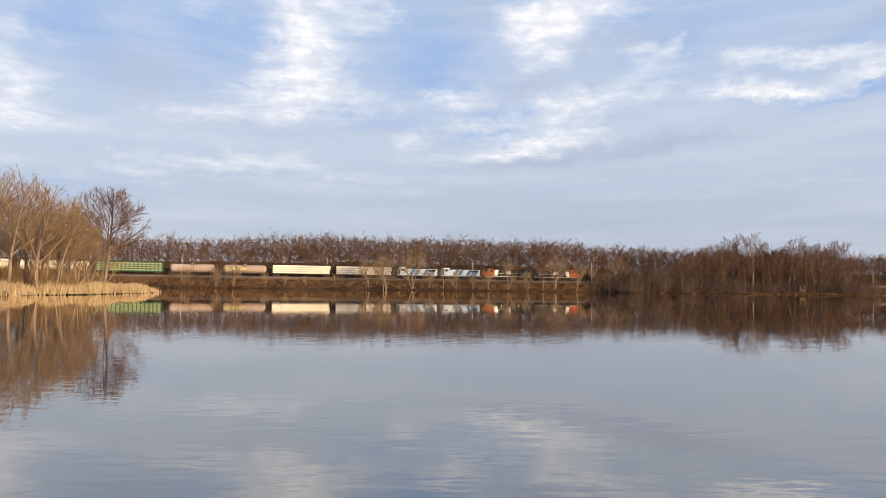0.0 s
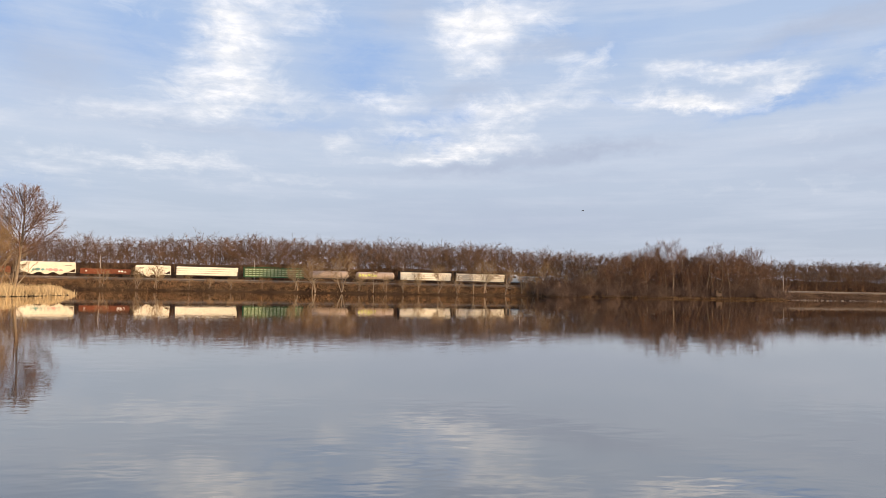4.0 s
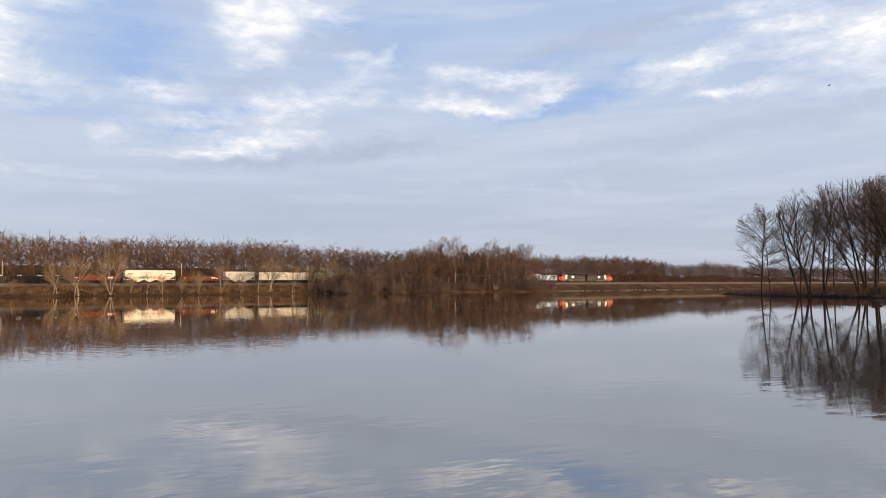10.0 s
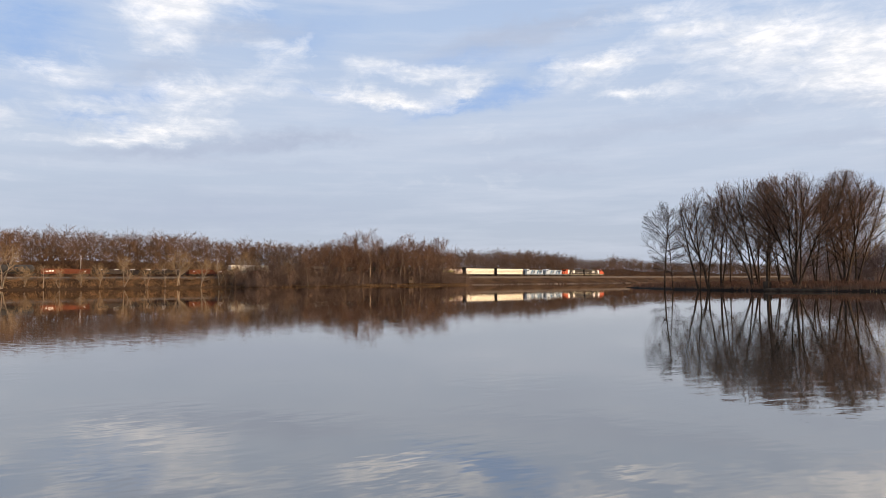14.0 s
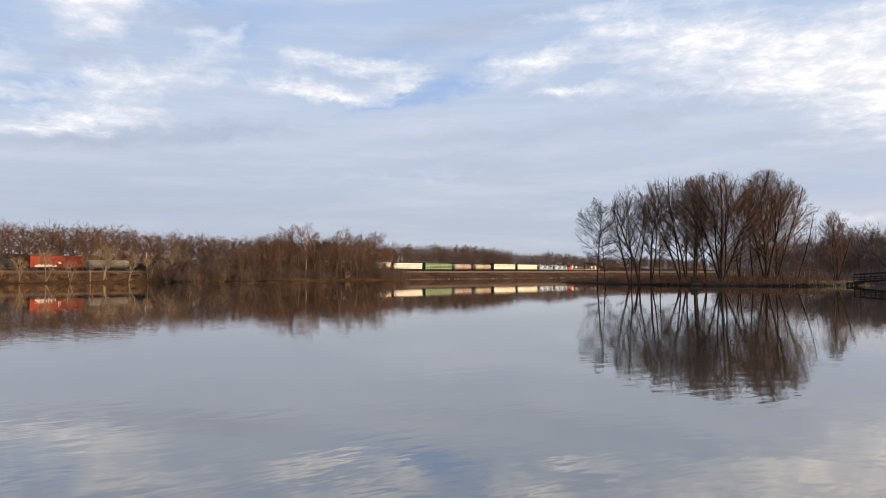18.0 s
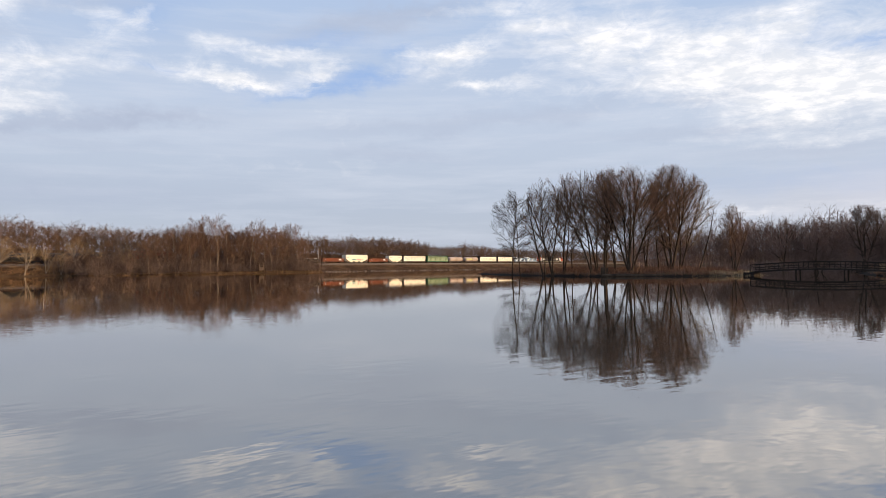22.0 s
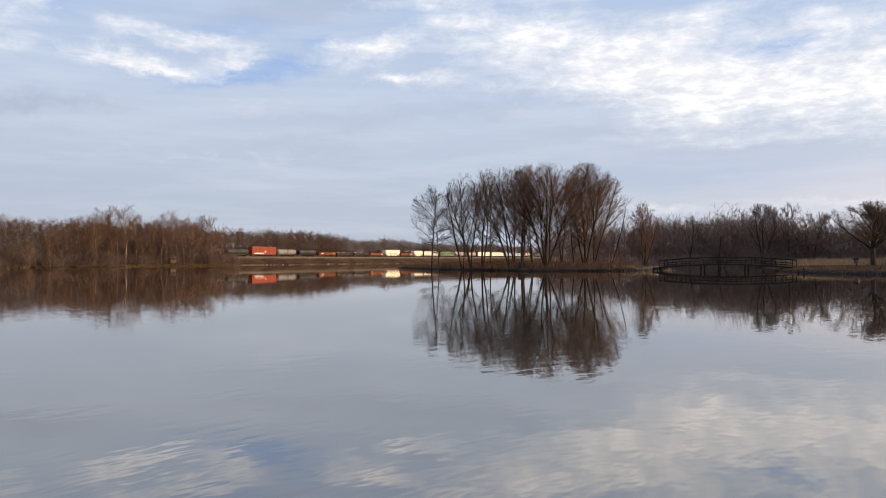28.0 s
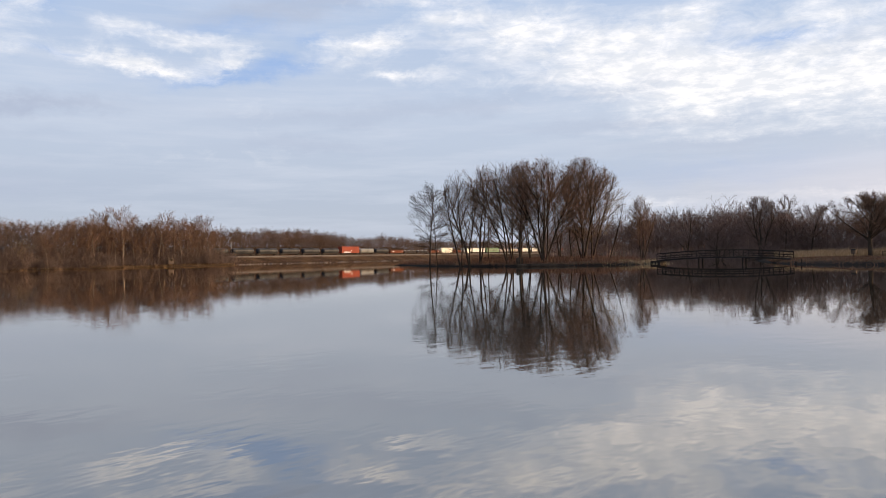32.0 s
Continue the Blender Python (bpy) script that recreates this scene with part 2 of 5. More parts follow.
def bumped(n, height, strength, distance):
    b = n.add("ShaderNodeBump", Strength=strength, Distance=distance)
    n.set(b.inputs["Height"], height)
    return b.outputs[0]


def rough_mat(name, c1, c2, scale=3.0, rough=0.85, metal=0.0, bump=0.3, dist=0.02, island=0.0, tint=None, obj=0.0, spec=0.08):
    """A matt, uneven surface: two colours in patches, fine grain, and chance by piece."""
    def make(n):
        p = where(n)
        a = n.noise(p, scale, 5.0, 0.6)
        f = n.noise(p, scale * 9.0, 3.0, 0.6)
        k = n.math("ADD", n.math("MULTIPLY", n.math("SUBTRACT", a, 0.5), 2.4), n.math("ADD", n.math("MULTIPLY", n.math("SUBTRACT", f, 0.5), 0.9), 0.5), clamp=True)
        col = n.mix(k, c1, c2)
        if island:
            r = n.add("ShaderNodeNewGeometry").outputs["Random Per Island"]
            col = n.mix(1.0, col, n.ramp(r, (0.0, 1 - island), (1.0, 1 + island)), "MULTIPLY")
        if obj:
            r = n.add("ShaderNodeObjectInfo").outputs["Random"]
            col = n.mix(1.0, col, n.ramp(r, (0.0, 1 - obj), (1.0, 1 + obj)), "MULTIPLY")
        if tint:
            col = n.mix(n.math("MULTIPLY", n.math("SUBTRACT", n.noise(p, scale * 0.23, 3.0), 0.45), 3.0, clamp=True), col, tint)
        s = n.add("ShaderNodeBsdfPrincipled", Roughness=rough, Metallic=metal)
        s.inputs["Specular IOR Level"].default_value = spec
        n.set(s.inputs["Base Color"], col)
        n.set(s.inputs["Normal"], bumped(n, f, bump, dist))
        return s
    return material(name, make)


def water_mat():
    def make(n):
        p = world_at(n)
        sc = n.add("ShaderNodeMapping")
        n.set(sc.inputs[0], p)
        sc.inputs[3].default_value = (0.55, 1.0, 1.0)
        v = sc.outputs[0]
        patch = n.math("MULTIPLY", n.math("SUBTRACT", n.noise(v, 0.045, 3.0), 0.47), 5.0, clamp=True)
        far = n.t.nodes.new("ShaderNodeVectorMath")
        far.operation = "LENGTH"
        n.set(far.inputs[0], p)
        near = n.math("SUBTRACT", 1.0, n.math("DIVIDE", far.outputs["Value"], 70.0), clamp=True)
        swell = n.noise(v, 0.45, 2.0, 0.5)
        small = n.noise(v, 2.6, 2.0, 0.5)
        h = n.math("ADD", n.math("MULTIPLY", swell, 0.0022), n.math("MULTIPLY", n.math("MULTIPLY", small, n.math("ADD", n.math("MULTIPLY", patch, 0.5), n.math("MULTIPLY_ADD", near, 1.6, 0.12))), 0.0026))
        nor = bumped(n, h, 1.0, 1.0)
        murk = n.add("ShaderNodeBsdfDiffuse")
        n.set(murk.inputs["Color"], n.mix(n.noise(p, 0.02, 3.0), (0.046, 0.042, 0.034), (0.066, 0.060, 0.048)))
        shine = n.add("ShaderNodeBsdfGlossy", Roughness=0.015, Color=(0.98, 0.945, 0.90))
        fr = n.add("ShaderNodeFresnel", IOR=1.33)
        for node in (murk, shine, fr):
            n.set(node.inputs["Normal"], nor)
        s = n.add("ShaderNodeMixShader")
        n.set(s.inputs[0], n.math("MULTIPLY_ADD", fr.outputs[0], 0.82, 0.26, clamp=True))
        n.t.links.new(murk.outputs[0], s.inputs[1]), n.t.links.new(shine.outputs[0], s.inputs[2])
        return s
    return material("lake_water", make)


def ground_mat():
    def make(n):
        p = world_at(n)
        a, b, c = n.noise(p, 0.09, 5.0, 0.6), n.noise(p, 0.9, 5.0, 0.65), n.noise(p, 7.0, 3.0)
        earth = n.mix(n.math("MULTIPLY", n.math("SUBTRACT", b, 0.35), 3.0, clamp=True), (0.028, 0.016, 0.009), (0.075, 0.044, 0.024))
        straw = n.mix(c, (0.070, 0.042, 0.021), (0.13, 0.080, 0.040))
        col = n.mix(n.math("MULTIPLY", n.math("SUBTRACT", a, 0.42), 4.0, clamp=True), earth, straw)
        sep = n.t.nodes.new("ShaderNodeSeparateXYZ")
        n.set(sep.inputs[0], p)
        litter = n.mix(b, (0.055, 0.031, 0.019), (0.125, 0.072, 0.042))
        col = n.mix(n.math("MULTIPLY", n.math("SUBTRACT", n.math("ADD", sep.outputs[1], n.math("MULTIPLY", sep.outputs[0], -0.2)), 301.0), 0.2, clamp=True), col, litter)
        wet = n.math("MULTIPLY", n.math("SUBTRACT", n.math("MULTIPLY_ADD", b, 0.5, 0.18), sep.outputs[2]), 6.0, clamp=True)
        wet = n.math("MULTIPLY", wet, n.math("MULTIPLY", n.math("SUBTRACT", 190.0, sep.outputs[1]), 0.1, clamp=True))
        col = n.mix(wet, col, n.mix(c, (0.012, 0.009, 0.007), (0.030, 0.022, 0.016)))
        s = n.add("ShaderNodeBsdfPrincipled", Roughness=0.95, **{"Specular IOR Level": 0.05})
        n.set(s.inputs["Base Color"], col)
        n.set(s.inputs["Normal"], bumped(n, b, 0.8, 0.15))
        return s
    return material("bank_earth", make)


WATER, GROUND = water_mat(), ground_mat()
BALLAST = rough_mat("ballast", (0.13, 0.11, 0.092), (0.22, 0.19, 0.165), 0.8, 0.95, bump=0.8, dist=0.05)
PATH = rough_mat("trodden_gravel", (0.095, 0.072, 0.052), (0.165, 0.128, 0.094), 0.8, 0.95, bump=0.6, dist=0.04)
BARK = rough_mat("grey_brown_bark", (0.13, 0.095, 0.065), (0.28, 0.215, 0.150), 1.2, 0.9, bump=0.6, island=0.25)
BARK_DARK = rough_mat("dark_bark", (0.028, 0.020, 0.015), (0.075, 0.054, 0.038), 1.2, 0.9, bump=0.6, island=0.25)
BARK_PALE = rough_mat("pale_bark", (0.19, 0.145, 0.10), (0.36, 0.29, 0.21), 1.5, 0.85, bump=0.4)
TWIG = rough_mat("brown_twigs", (0.115, 0.066, 0.044), (0.21, 0.128, 0.085), 0.35, 0.9, island=0.35)
TWIG_TAN = rough_mat("tan_twigs", (0.18, 0.115, 0.056), (0.33, 0.222, 0.115), 0.35, 0.9, island=0.35)
TWIG_RED = rough_mat("reddish_twigs", (0.125, 0.070, 0.052), (0.23, 0.138, 0.102), 0.35, 0.9, island=0.35)
WOODS = rough_mat("far_wood_twigs", (0.080, 0.048, 0.030), (0.21, 0.126, 0.076), 0.13, 0.95, island=0.35, tint=(0.145, 0.086, 0.054))
WOODS_DARK = rough_mat("near_wood_twigs", (0.11, 0.072, 0.058), (0.24, 0.163, 0.132), 0.10, 0.95, island=0.35)
# darker than BRUSH: the dim shore's shade is put into this colour
SHADED_BRUSH = rough_mat("shore_thicket", (0.085, 0.056, 0.043), (0.19, 0.130, 0.096), 0.09, 0.95, island=0.25)
BANKGRASS = rough_mat("tawny_grass", (0.14, 0.082, 0.042), (0.31, 0.195, 0.10), 0.12, 0.95, island=0.4)
BRUSH = rough_mat("bank_brush", (0.13, 0.072, 0.036), (0.32, 0.19, 0.095), 0.15, 0.95, island=0.3)
BRUSH_RED = rough_mat("red_brown_brush", (0.085, 0.042, 0.028), (0.19, 0.10, 0.066), 0.2, 0.95, island=0.35)
MEADOW = rough_mat("meadow_straw", (0.27, 0.18, 0.10), (0.44, 0.31, 0.18), 0.25, 0.95, island=0.4)
STRAW = rough_mat("dry_reed", (0.36, 0.265, 0.145), (0.60, 0.47, 0.28), 0.3, 0.9, island=0.3)
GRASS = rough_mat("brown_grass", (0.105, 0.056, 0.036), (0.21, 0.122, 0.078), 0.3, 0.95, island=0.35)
STONE = rough_mat("pale_stone", (0.13, 0.10, 0.078), (0.24, 0.19, 0.15), 1.5, 0.9, bump=0.6, obj=0.3)
STEEL = rough_mat("rail_steel", (0.10, 0.07, 0.055), (0.18, 0.13, 0.10), 2.0, 0.6, 0.6)
TIE = rough_mat("tarred_wood", (0.05, 0.04, 0.033), (0.10, 0.08, 0.065), 2.0)
POLE = rough_mat("weathered_pole", (0.36, 0.30, 0.24), (0.52, 0.45, 0.37), 1.0, 0.9)
TIMBER = rough_mat("dark_timber", (0.014, 0.011, 0.010), (0.034, 0.027, 0.023), 2.0, 0.85)
PLY = rough_mat("weathered_plywood", (0.085, 0.06, 0.044), (0.15, 0.108, 0.078), 1.6, 0.9)
BLACK = rough_mat("sooty_black", (0.018, 0.018, 0.019), (0.045, 0.042, 0.040), 0.9, 0.6, tint=(0.06, 0.05, 0.042))
UNDER = rough_mat("grimy_running_gear", (0.03, 0.026, 0.023), (0.075, 0.06, 0.05), 1.5, 0.8)
RED = rough_mat("loco_red", (0.42, 0.065, 0.025), (0.52, 0.095, 0.036), 0.7, 0.45)
WHITE = rough_mat("white_paint", (0.70, 0.68, 0.62), (0.82, 0.80, 0.75), 0.8, 0.5)
BLUE = rough_mat("faded_blue", (0.055, 0.12, 0.20), (0.10, 0.19, 0.29), 0.8, 0.5)
ICE = rough_mat("pale_blue", (0.36, 0.43, 0.50), (0.48, 0.55, 0.61), 0.8, 0.5)
SLATE = rough_mat("slate_grey_blue", (0.085, 0.11, 0.145), (0.14, 0.18, 0.22), 0.8, 0.55)
WRAP = rough_mat("white_lumber_wrap", (0.72, 0.66, 0.52), (0.84, 0.79, 0.66), 0.5, 0.55, tint=(0.60, 0.55, 0.42))
OLIVE = rough_mat("olive_wrap", (0.075, 0.115, 0.055), (0.125, 0.17, 0.08), 0.5, 0.6)
GREENCAR = rough_mat("green_car_paint", (0.022, 0.085, 0.042), (0.045, 0.13, 0.065), 0.7, 0.6)
GREENWRAP = rough_mat("pale_green_wrap", (0.28, 0.36, 0.22), (0.40, 0.47, 0.31), 0.6, 0.6)
TANK = rough_mat("stained_grey_tank", (0.34, 0.26, 0.21), (0.48, 0.39, 0.32), 0.4, 0.55, tint=(0.22, 0.18, 0.14))
TANKDARK = rough_mat("black_tank", (0.022, 0.023, 0.025), (0.06, 0.058, 0.055), 0.5, 0.45, tint=(0.09, 0.08, 0.07))
CREAM = rough_mat("cream_hopper", (0.66, 0.60, 0.46), (0.80, 0.75, 0.60), 0.4, 0.55, tint=(0.56, 0.48, 0.34))
RUST = rough_mat("rust_red_gondola", (0.14, 0.045, 0.024), (0.23, 0.08, 0.042), 0.6, 0.75, tint=(0.10, 0.045, 0.032))
BOXRED = rough_mat("orange_red_boxcar", (0.23, 0.045, 0.025), (0.30, 0.066, 0.034), 0.35, 0.6, tint=(0.18, 0.04, 0.024))
GREYCAR = rough_mat("dull_grey_car", (0.17, 0.165, 0.15), (0.28, 0.27, 0.24), 0.5, 0.7)
LOAD = rough_mat("scrap_load", (0.06, 0.05, 0.042), (0.17, 0.14, 0.12), 1.2, 0.9)
GRAF_TEAL = rough_mat("teal_spray", (0.10, 0.26, 0.25), (0.18, 0.36, 0.33), 1.0)
GRAF_PINK = rough_mat("pink_spray", (0.62, 0.24, 0.22), (0.70, 0.36, 0.32), 1.0)
GRAF_PALE = rough_mat("pale_spray", (0.66, 0.62, 0.42), (0.76, 0.72, 0.52), 1.0)
GRAF_LIME = rough_mat("lime_spray", (0.50, 0.56, 0.12), (0.62, 0.66, 0.22), 1.0)
BIRD = rough_mat("dark_feathers", (0.03, 0.028, 0.026), (0.06, 0.055, 0.05), 6.0)


def glass_mat():
    def make(n):
        return n.add("ShaderNodeBsdfPrincipled", Roughness=0.06, IOR=1.5, **{"Base Color": (0.015, 0.018, 0.02)})
    return material("dark_glass", make)


GLASS = glass_mat()


# ---- mesh helpers ----
def mesh_of(name, verts, quads, mat, tris=False):
    """A mesh out of numpy arrays of places and of four-cornered (or three-cornered) faces."""
    k = 3 if tris else 4
    me = bpy.data.meshes.new(name)
    me.vertices.add(len(verts))
    me.vertices.foreach_set("co", np.asarray(verts, np.float32).ravel())
    me.loops.add(len(quads) * k)
    me.loops.foreach_set("vertex_index", np.asarray(quads, np.int32).ravel())
    me.polygons.add(len(quads))
    me.polygons.foreach_set("loop_start", np.arange(0, len(quads) * k, k, dtype=np.int32))
    me.polygons.foreach_set("loop_total", np.full(len(quads), k, np.int32))
    me.update(calc_edges=True)
    me.validate()
    me.materials.append(mat)
    return me


def part(name, bm, mat, parent=None, label=""):
    me = bpy.data.meshes.new(name)
    bm.normal_update()
    bm.to_mesh(me)
    bm.free()
    me.materials.append(mat)
    ob = new(name, me)
    ob.parent = parent
    return tagged(ob, label)


def boxes(*items, bevel=0.0):
    """Boxes from (x0, x1, y0, y1, z0, z1), in one bmesh."""
    bm = bmesh.new()
    for x0, x1, y0, y1, z0, z1 in items:
        m = Matrix.LocRotScale(((x0 + x1) / 2, (y0 + y1) / 2, (z0 + z1) / 2), None, (x1 - x0, y1 - y0, z1 - z0))
        bmesh.ops.create_cube(bm, size=1.0, matrix=m)
    if bevel:
        bmesh.ops.bevel(bm, geom=bm.edges[:], offset=bevel, segments=1, affect="EDGES")
    return bm


def prism(points, a, b, axis="y", bm=None):
    """A closed profile drawn out from a to b along an axis. Points are (x, z) for y, (y, z) for x, (x, y) for z."""
    bm = bm or bmesh.new()
    put = {"y": lambda p, s: (p[0], s, p[1]), "x": lambda p, s: (s, p[0], p[1]), "z": lambda p, s: (p[0], p[1], s)}[axis]
    lo, hi = ([bm.verts.new(put(p, s)) for p in points] for s in (a, b))
    bm.faces.new(lo), bm.faces.new(hi[::-1])
    for i in range(len(points)):
        j = (i + 1) % len(points)
        bm.faces.new((lo[i], hi[i], hi[j], lo[j]))
    bmesh.ops.recalc_face_normals(bm, faces=bm.faces[:])
    return bm


def drum(r, a, b, axis="x", at=(0, 0), sides=16, dome=0.0, bm=None):
    """A round bar from a to b along an axis, with domed ends where asked."""
    bm = bm or bmesh.new()
    rings = [(a, r), (b, r)] if not dome else [(a, r * 0.25), (a + dome * 0.3, r * 0.72), (a + dome, r), (b - dome, r), (b - dome * 0.3, r * 0.72), (b, r * 0.25)]
    made = []
    for s, q in rings:
        ring = []
        for i in range(sides):
            c, d = q * math.cos(2 * math.pi * i / sides) + at[0], q * math.sin(2 * math.pi * i / sides) + at[1]
            ring.append(bm.verts.new({"x": (s, c, d), "y": (c, s, d), "z": (c, d, s)}[axis]))
        made.append(ring)
    bm.faces.new(made[0]), bm.faces.new(made[-1][::-1])
    for lo, hi in zip(made, made[1:]):
        for i in range(sides):
            bm.faces.new((lo[i], lo[(i + 1) % sides], hi[(i + 1) % sides], hi[i]))
    bmesh.ops.recalc_face_normals(bm, faces=bm.faces[:])
    return bm


def bar(bm, p, q, w):
    """A square bar from p to q, w thick, added to a bmesh."""
    p, q = Vector(p), Vector(q)
    m = Matrix.Translation((p + q) / 2) @ (q - p).to_track_quat("Z", "Y").to_matrix().to_4x4() @ Matrix.Diagonal((w, w, (q - p).length, 1))
    bmesh.ops.create_cube(bm, size=1.0, matrix=m)
    return bm


K = 0.92                       # one scale for the whole plan


def polar(az, d):
    """A place by its bearing (degrees to the right of +y) and its distance on the plan."""
    return K * d * math.sin(radians(az)), K * d * math.cos(radians(az))


# ---- the lie of the land ----
def track_y(x):
    """The railway's line across the plan."""
    x = np.asarray(x, float) / K
    left, far = np.minimum(x + 20, 0), np.maximum(x - 450, 0)
    bend = np.where(left > -180, 0.00065 * left * left, 0.00065 * 32400 + 0.00130 * 180 * (-left - 180))
    return K * (324 + 0.22 * x - bend - 0.0003 * np.minimum(far, 300) ** 2 - 0.18 * np.maximum(far - 300, 0))


TX = np.linspace(-760, 1300, 4001)
TY = track_y(TX)
TS = np.r_[0, np.cumsum(np.hypot(np.diff(TX), np.diff(TY)))]
TS -= np.interp(0, TX, TS)
RAIL = 4.75                     # top of the rails above the water


def on_track(s):
    """Place and heading (degrees) at a length s along the railway."""
    x, x2 = np.interp([s, s + 0.5], TS, TX)
    y, y2 = track_y(x), track_y(x2)
    return float(x), float(y), math.degrees(math.atan2(y2 - y, x2 - x))


def beside_track(s, off):
    """A place off metres to the far side of the railway (negative: the lake's side)."""
    x, y, h = on_track(s)
    return x - off * math.sin(radians(h)), y + off * math.cos(radians(h))


def along(s, off):
    """The same on the plan's own scale."""
    return beside_track(K * s, K * off)


def at_bearing(az, off):
    """A place off metres beside the railway that lies at a bearing from the eye."""
    dx, dy = np.gradient(TX), np.gradient(TY)
    ln = np.hypot(dx, dy)
    x, y = TX - off * dy / ln, TY + off * dx / ln
    keep = y > 20
    return tuple(float(np.interp(az, np.degrees(np.arctan2(x[keep], y[keep])), v[keep])) for v in (x, y))


LAKE = [(x * K, y * K) for x, y in [(-30, -2), (0, -0.9), (35, -5), (70, -14), (98, -12), (106, 4), (110, 21), (113, 28), (122, 36), (135, 43), (165, 56), (196, 64), (222, 91), (262, 150), (340, 250), (440, 340), (560, 415)]]
LAKE += [along(s, o) for s, o in ((480, -15), (400, -15), (330, -15), (226, -15), (212, -24), (190, -27), (160, -25), (115, -22), (85, -17), (40, -14.5), (-40, -14.5), (-110, -14.5), (-190, -15))]
LAKE += [(x * K, y * K) for x, y in [(-150, 245), (-100, 190), (-72, 162), (-59, 153), (-55, 142), (-54.5, 127), (-54.8, 115), (-57, 106), (-57.3, 95), (-62, 70), (-52, 25)]]
ISLE = [(x * K, y * K) for x, y in [(151, 157), (136, 133), (126.6, 117), (120.5, 100), (117.5, 87), (119.5, 79), (122.5, 70), (129, 65), (139, 66), (152, 78), (166, 100), (168, 125), (161, 148)]]


def inside_far(poly, x, y):
    """How far places lie inside a closed outline (negative: outside)."""
    best, inside = np.full(x.shape, 1e9), np.zeros(x.shape, bool)
    for (ax, ay), (bx, by) in zip(poly, poly[1:] + poly[:1]):
        dx, dy = bx - ax, by - ay
        k = np.clip(((x - ax) * dx + (y - ay) * dy) / (dx * dx + dy * dy), 0, 1)
        best = np.minimum(best, np.hypot(x - ax - k * dx, y - ay - k * dy))
        cross = (ay > y) != (by > y)
        inside ^= cross & (x < dx * (y - ay) / (dy if dy else 1e-9) + ax)
    return np.where(inside, best, -best)


SKYLINE_AZ = [-40, -18, -13, -7, 1, 9, 12.3, 20, 30, 37, 39.3, 41, 43.3, 45.5, 55]
SKYLINE_EL = [3.3, 3.4, 3.85, 3.82, 3.72, 3.68, 3.3, 2.95, 2.40, 2.34, 2.0, 1.65, 1.8, 1.45, 1.35]


def skyline(x, y):
    """The height to which the woods behind the railway reach."""
    far = np.minimum(np.hypot(x, y), 640)
    return EYE + far * np.tan(np.radians(np.interp(np.degrees(np.arctan2(x, y)), SKYLINE_AZ, SKYLINE_EL)))


def wobble(x, y, size):
    return np.sin(x / size + 1.3 * np.sin(y / size * 0.7)) * np.cos(y / size * 1.1 + np.sin(x / size * 0.6))


def height(x, y):
    """The ground's height above the water."""
    x, y = np.asarray(x, float), np.asarray(y, float)
    lake = inside_far(LAKE, x, y)
    isle = inside_far(ISLE, x, y)
    wet = np.minimum(lake, -isle) + 0.5 * wobble(x, y, 2.1) + 0.3 * wobble(x + 7, y, 0.9)
    land = np.where(wet > 0, -0.15 - 0.10 * np.minimum(wet, 15), 0.06 + 0.55 * (1 - np.exp(wet / 2.2)) + 0.012 * np.minimum(-wet, 60))
    land = land + np.where(wet < -1.5, 0.10 * wobble(x, y, 6.0), 0)
    n = (y - track_y(x)) * 0.97
    bank = np.interp(n, [-16, -13, -8.5, -3.4, 3.4, 6, 12, 26, 42, 60, 600], [-9, 0.2, 2.0, 4.25, 4.25, 3.7, 3.5, 7.5, 13.0, 15.0, 15.5])
    crest = skyline(x, y) - np.clip(0.6 * (skyline(x, y) - 3.5), 3.0, 13.0) + 0.5 * np.sin(x / 9.0)
    bank = np.where(n > 12, np.interp(n, [12, 24, 42, 60, 100, 600], [0, 0.42, 1.0, 0.92, 0.6, 0.2]) * (crest - 3.5) + 3.5, bank)
    ragged = np.where((n > -13) & (n < -4.5), 0.35 * wobble(x, y, 3.0), np.where(n > 14, 0.5 * wobble(x, y, 17.0), 0))
    out = np.where((y > 60) & (x > -700), np.maximum(land, bank + ragged), land)
    hill = np.interp(-lake, [0, 28, 62, 90, 400], [-2, 0.5, 7.5, 8.0, 8.0]) * (0.9 + 0.15 * np.sin(x / 17.0 + y / 23.0))
    return np.where((x > 150) & (n < -40) & (lake < 0) & (isle < 0) & (y < 330), np.maximum(out, np.where(np.arctan2(x, y) > 1.27, hill * 0.7 * np.clip(-lake / 90, 0, 1), hill)), out)


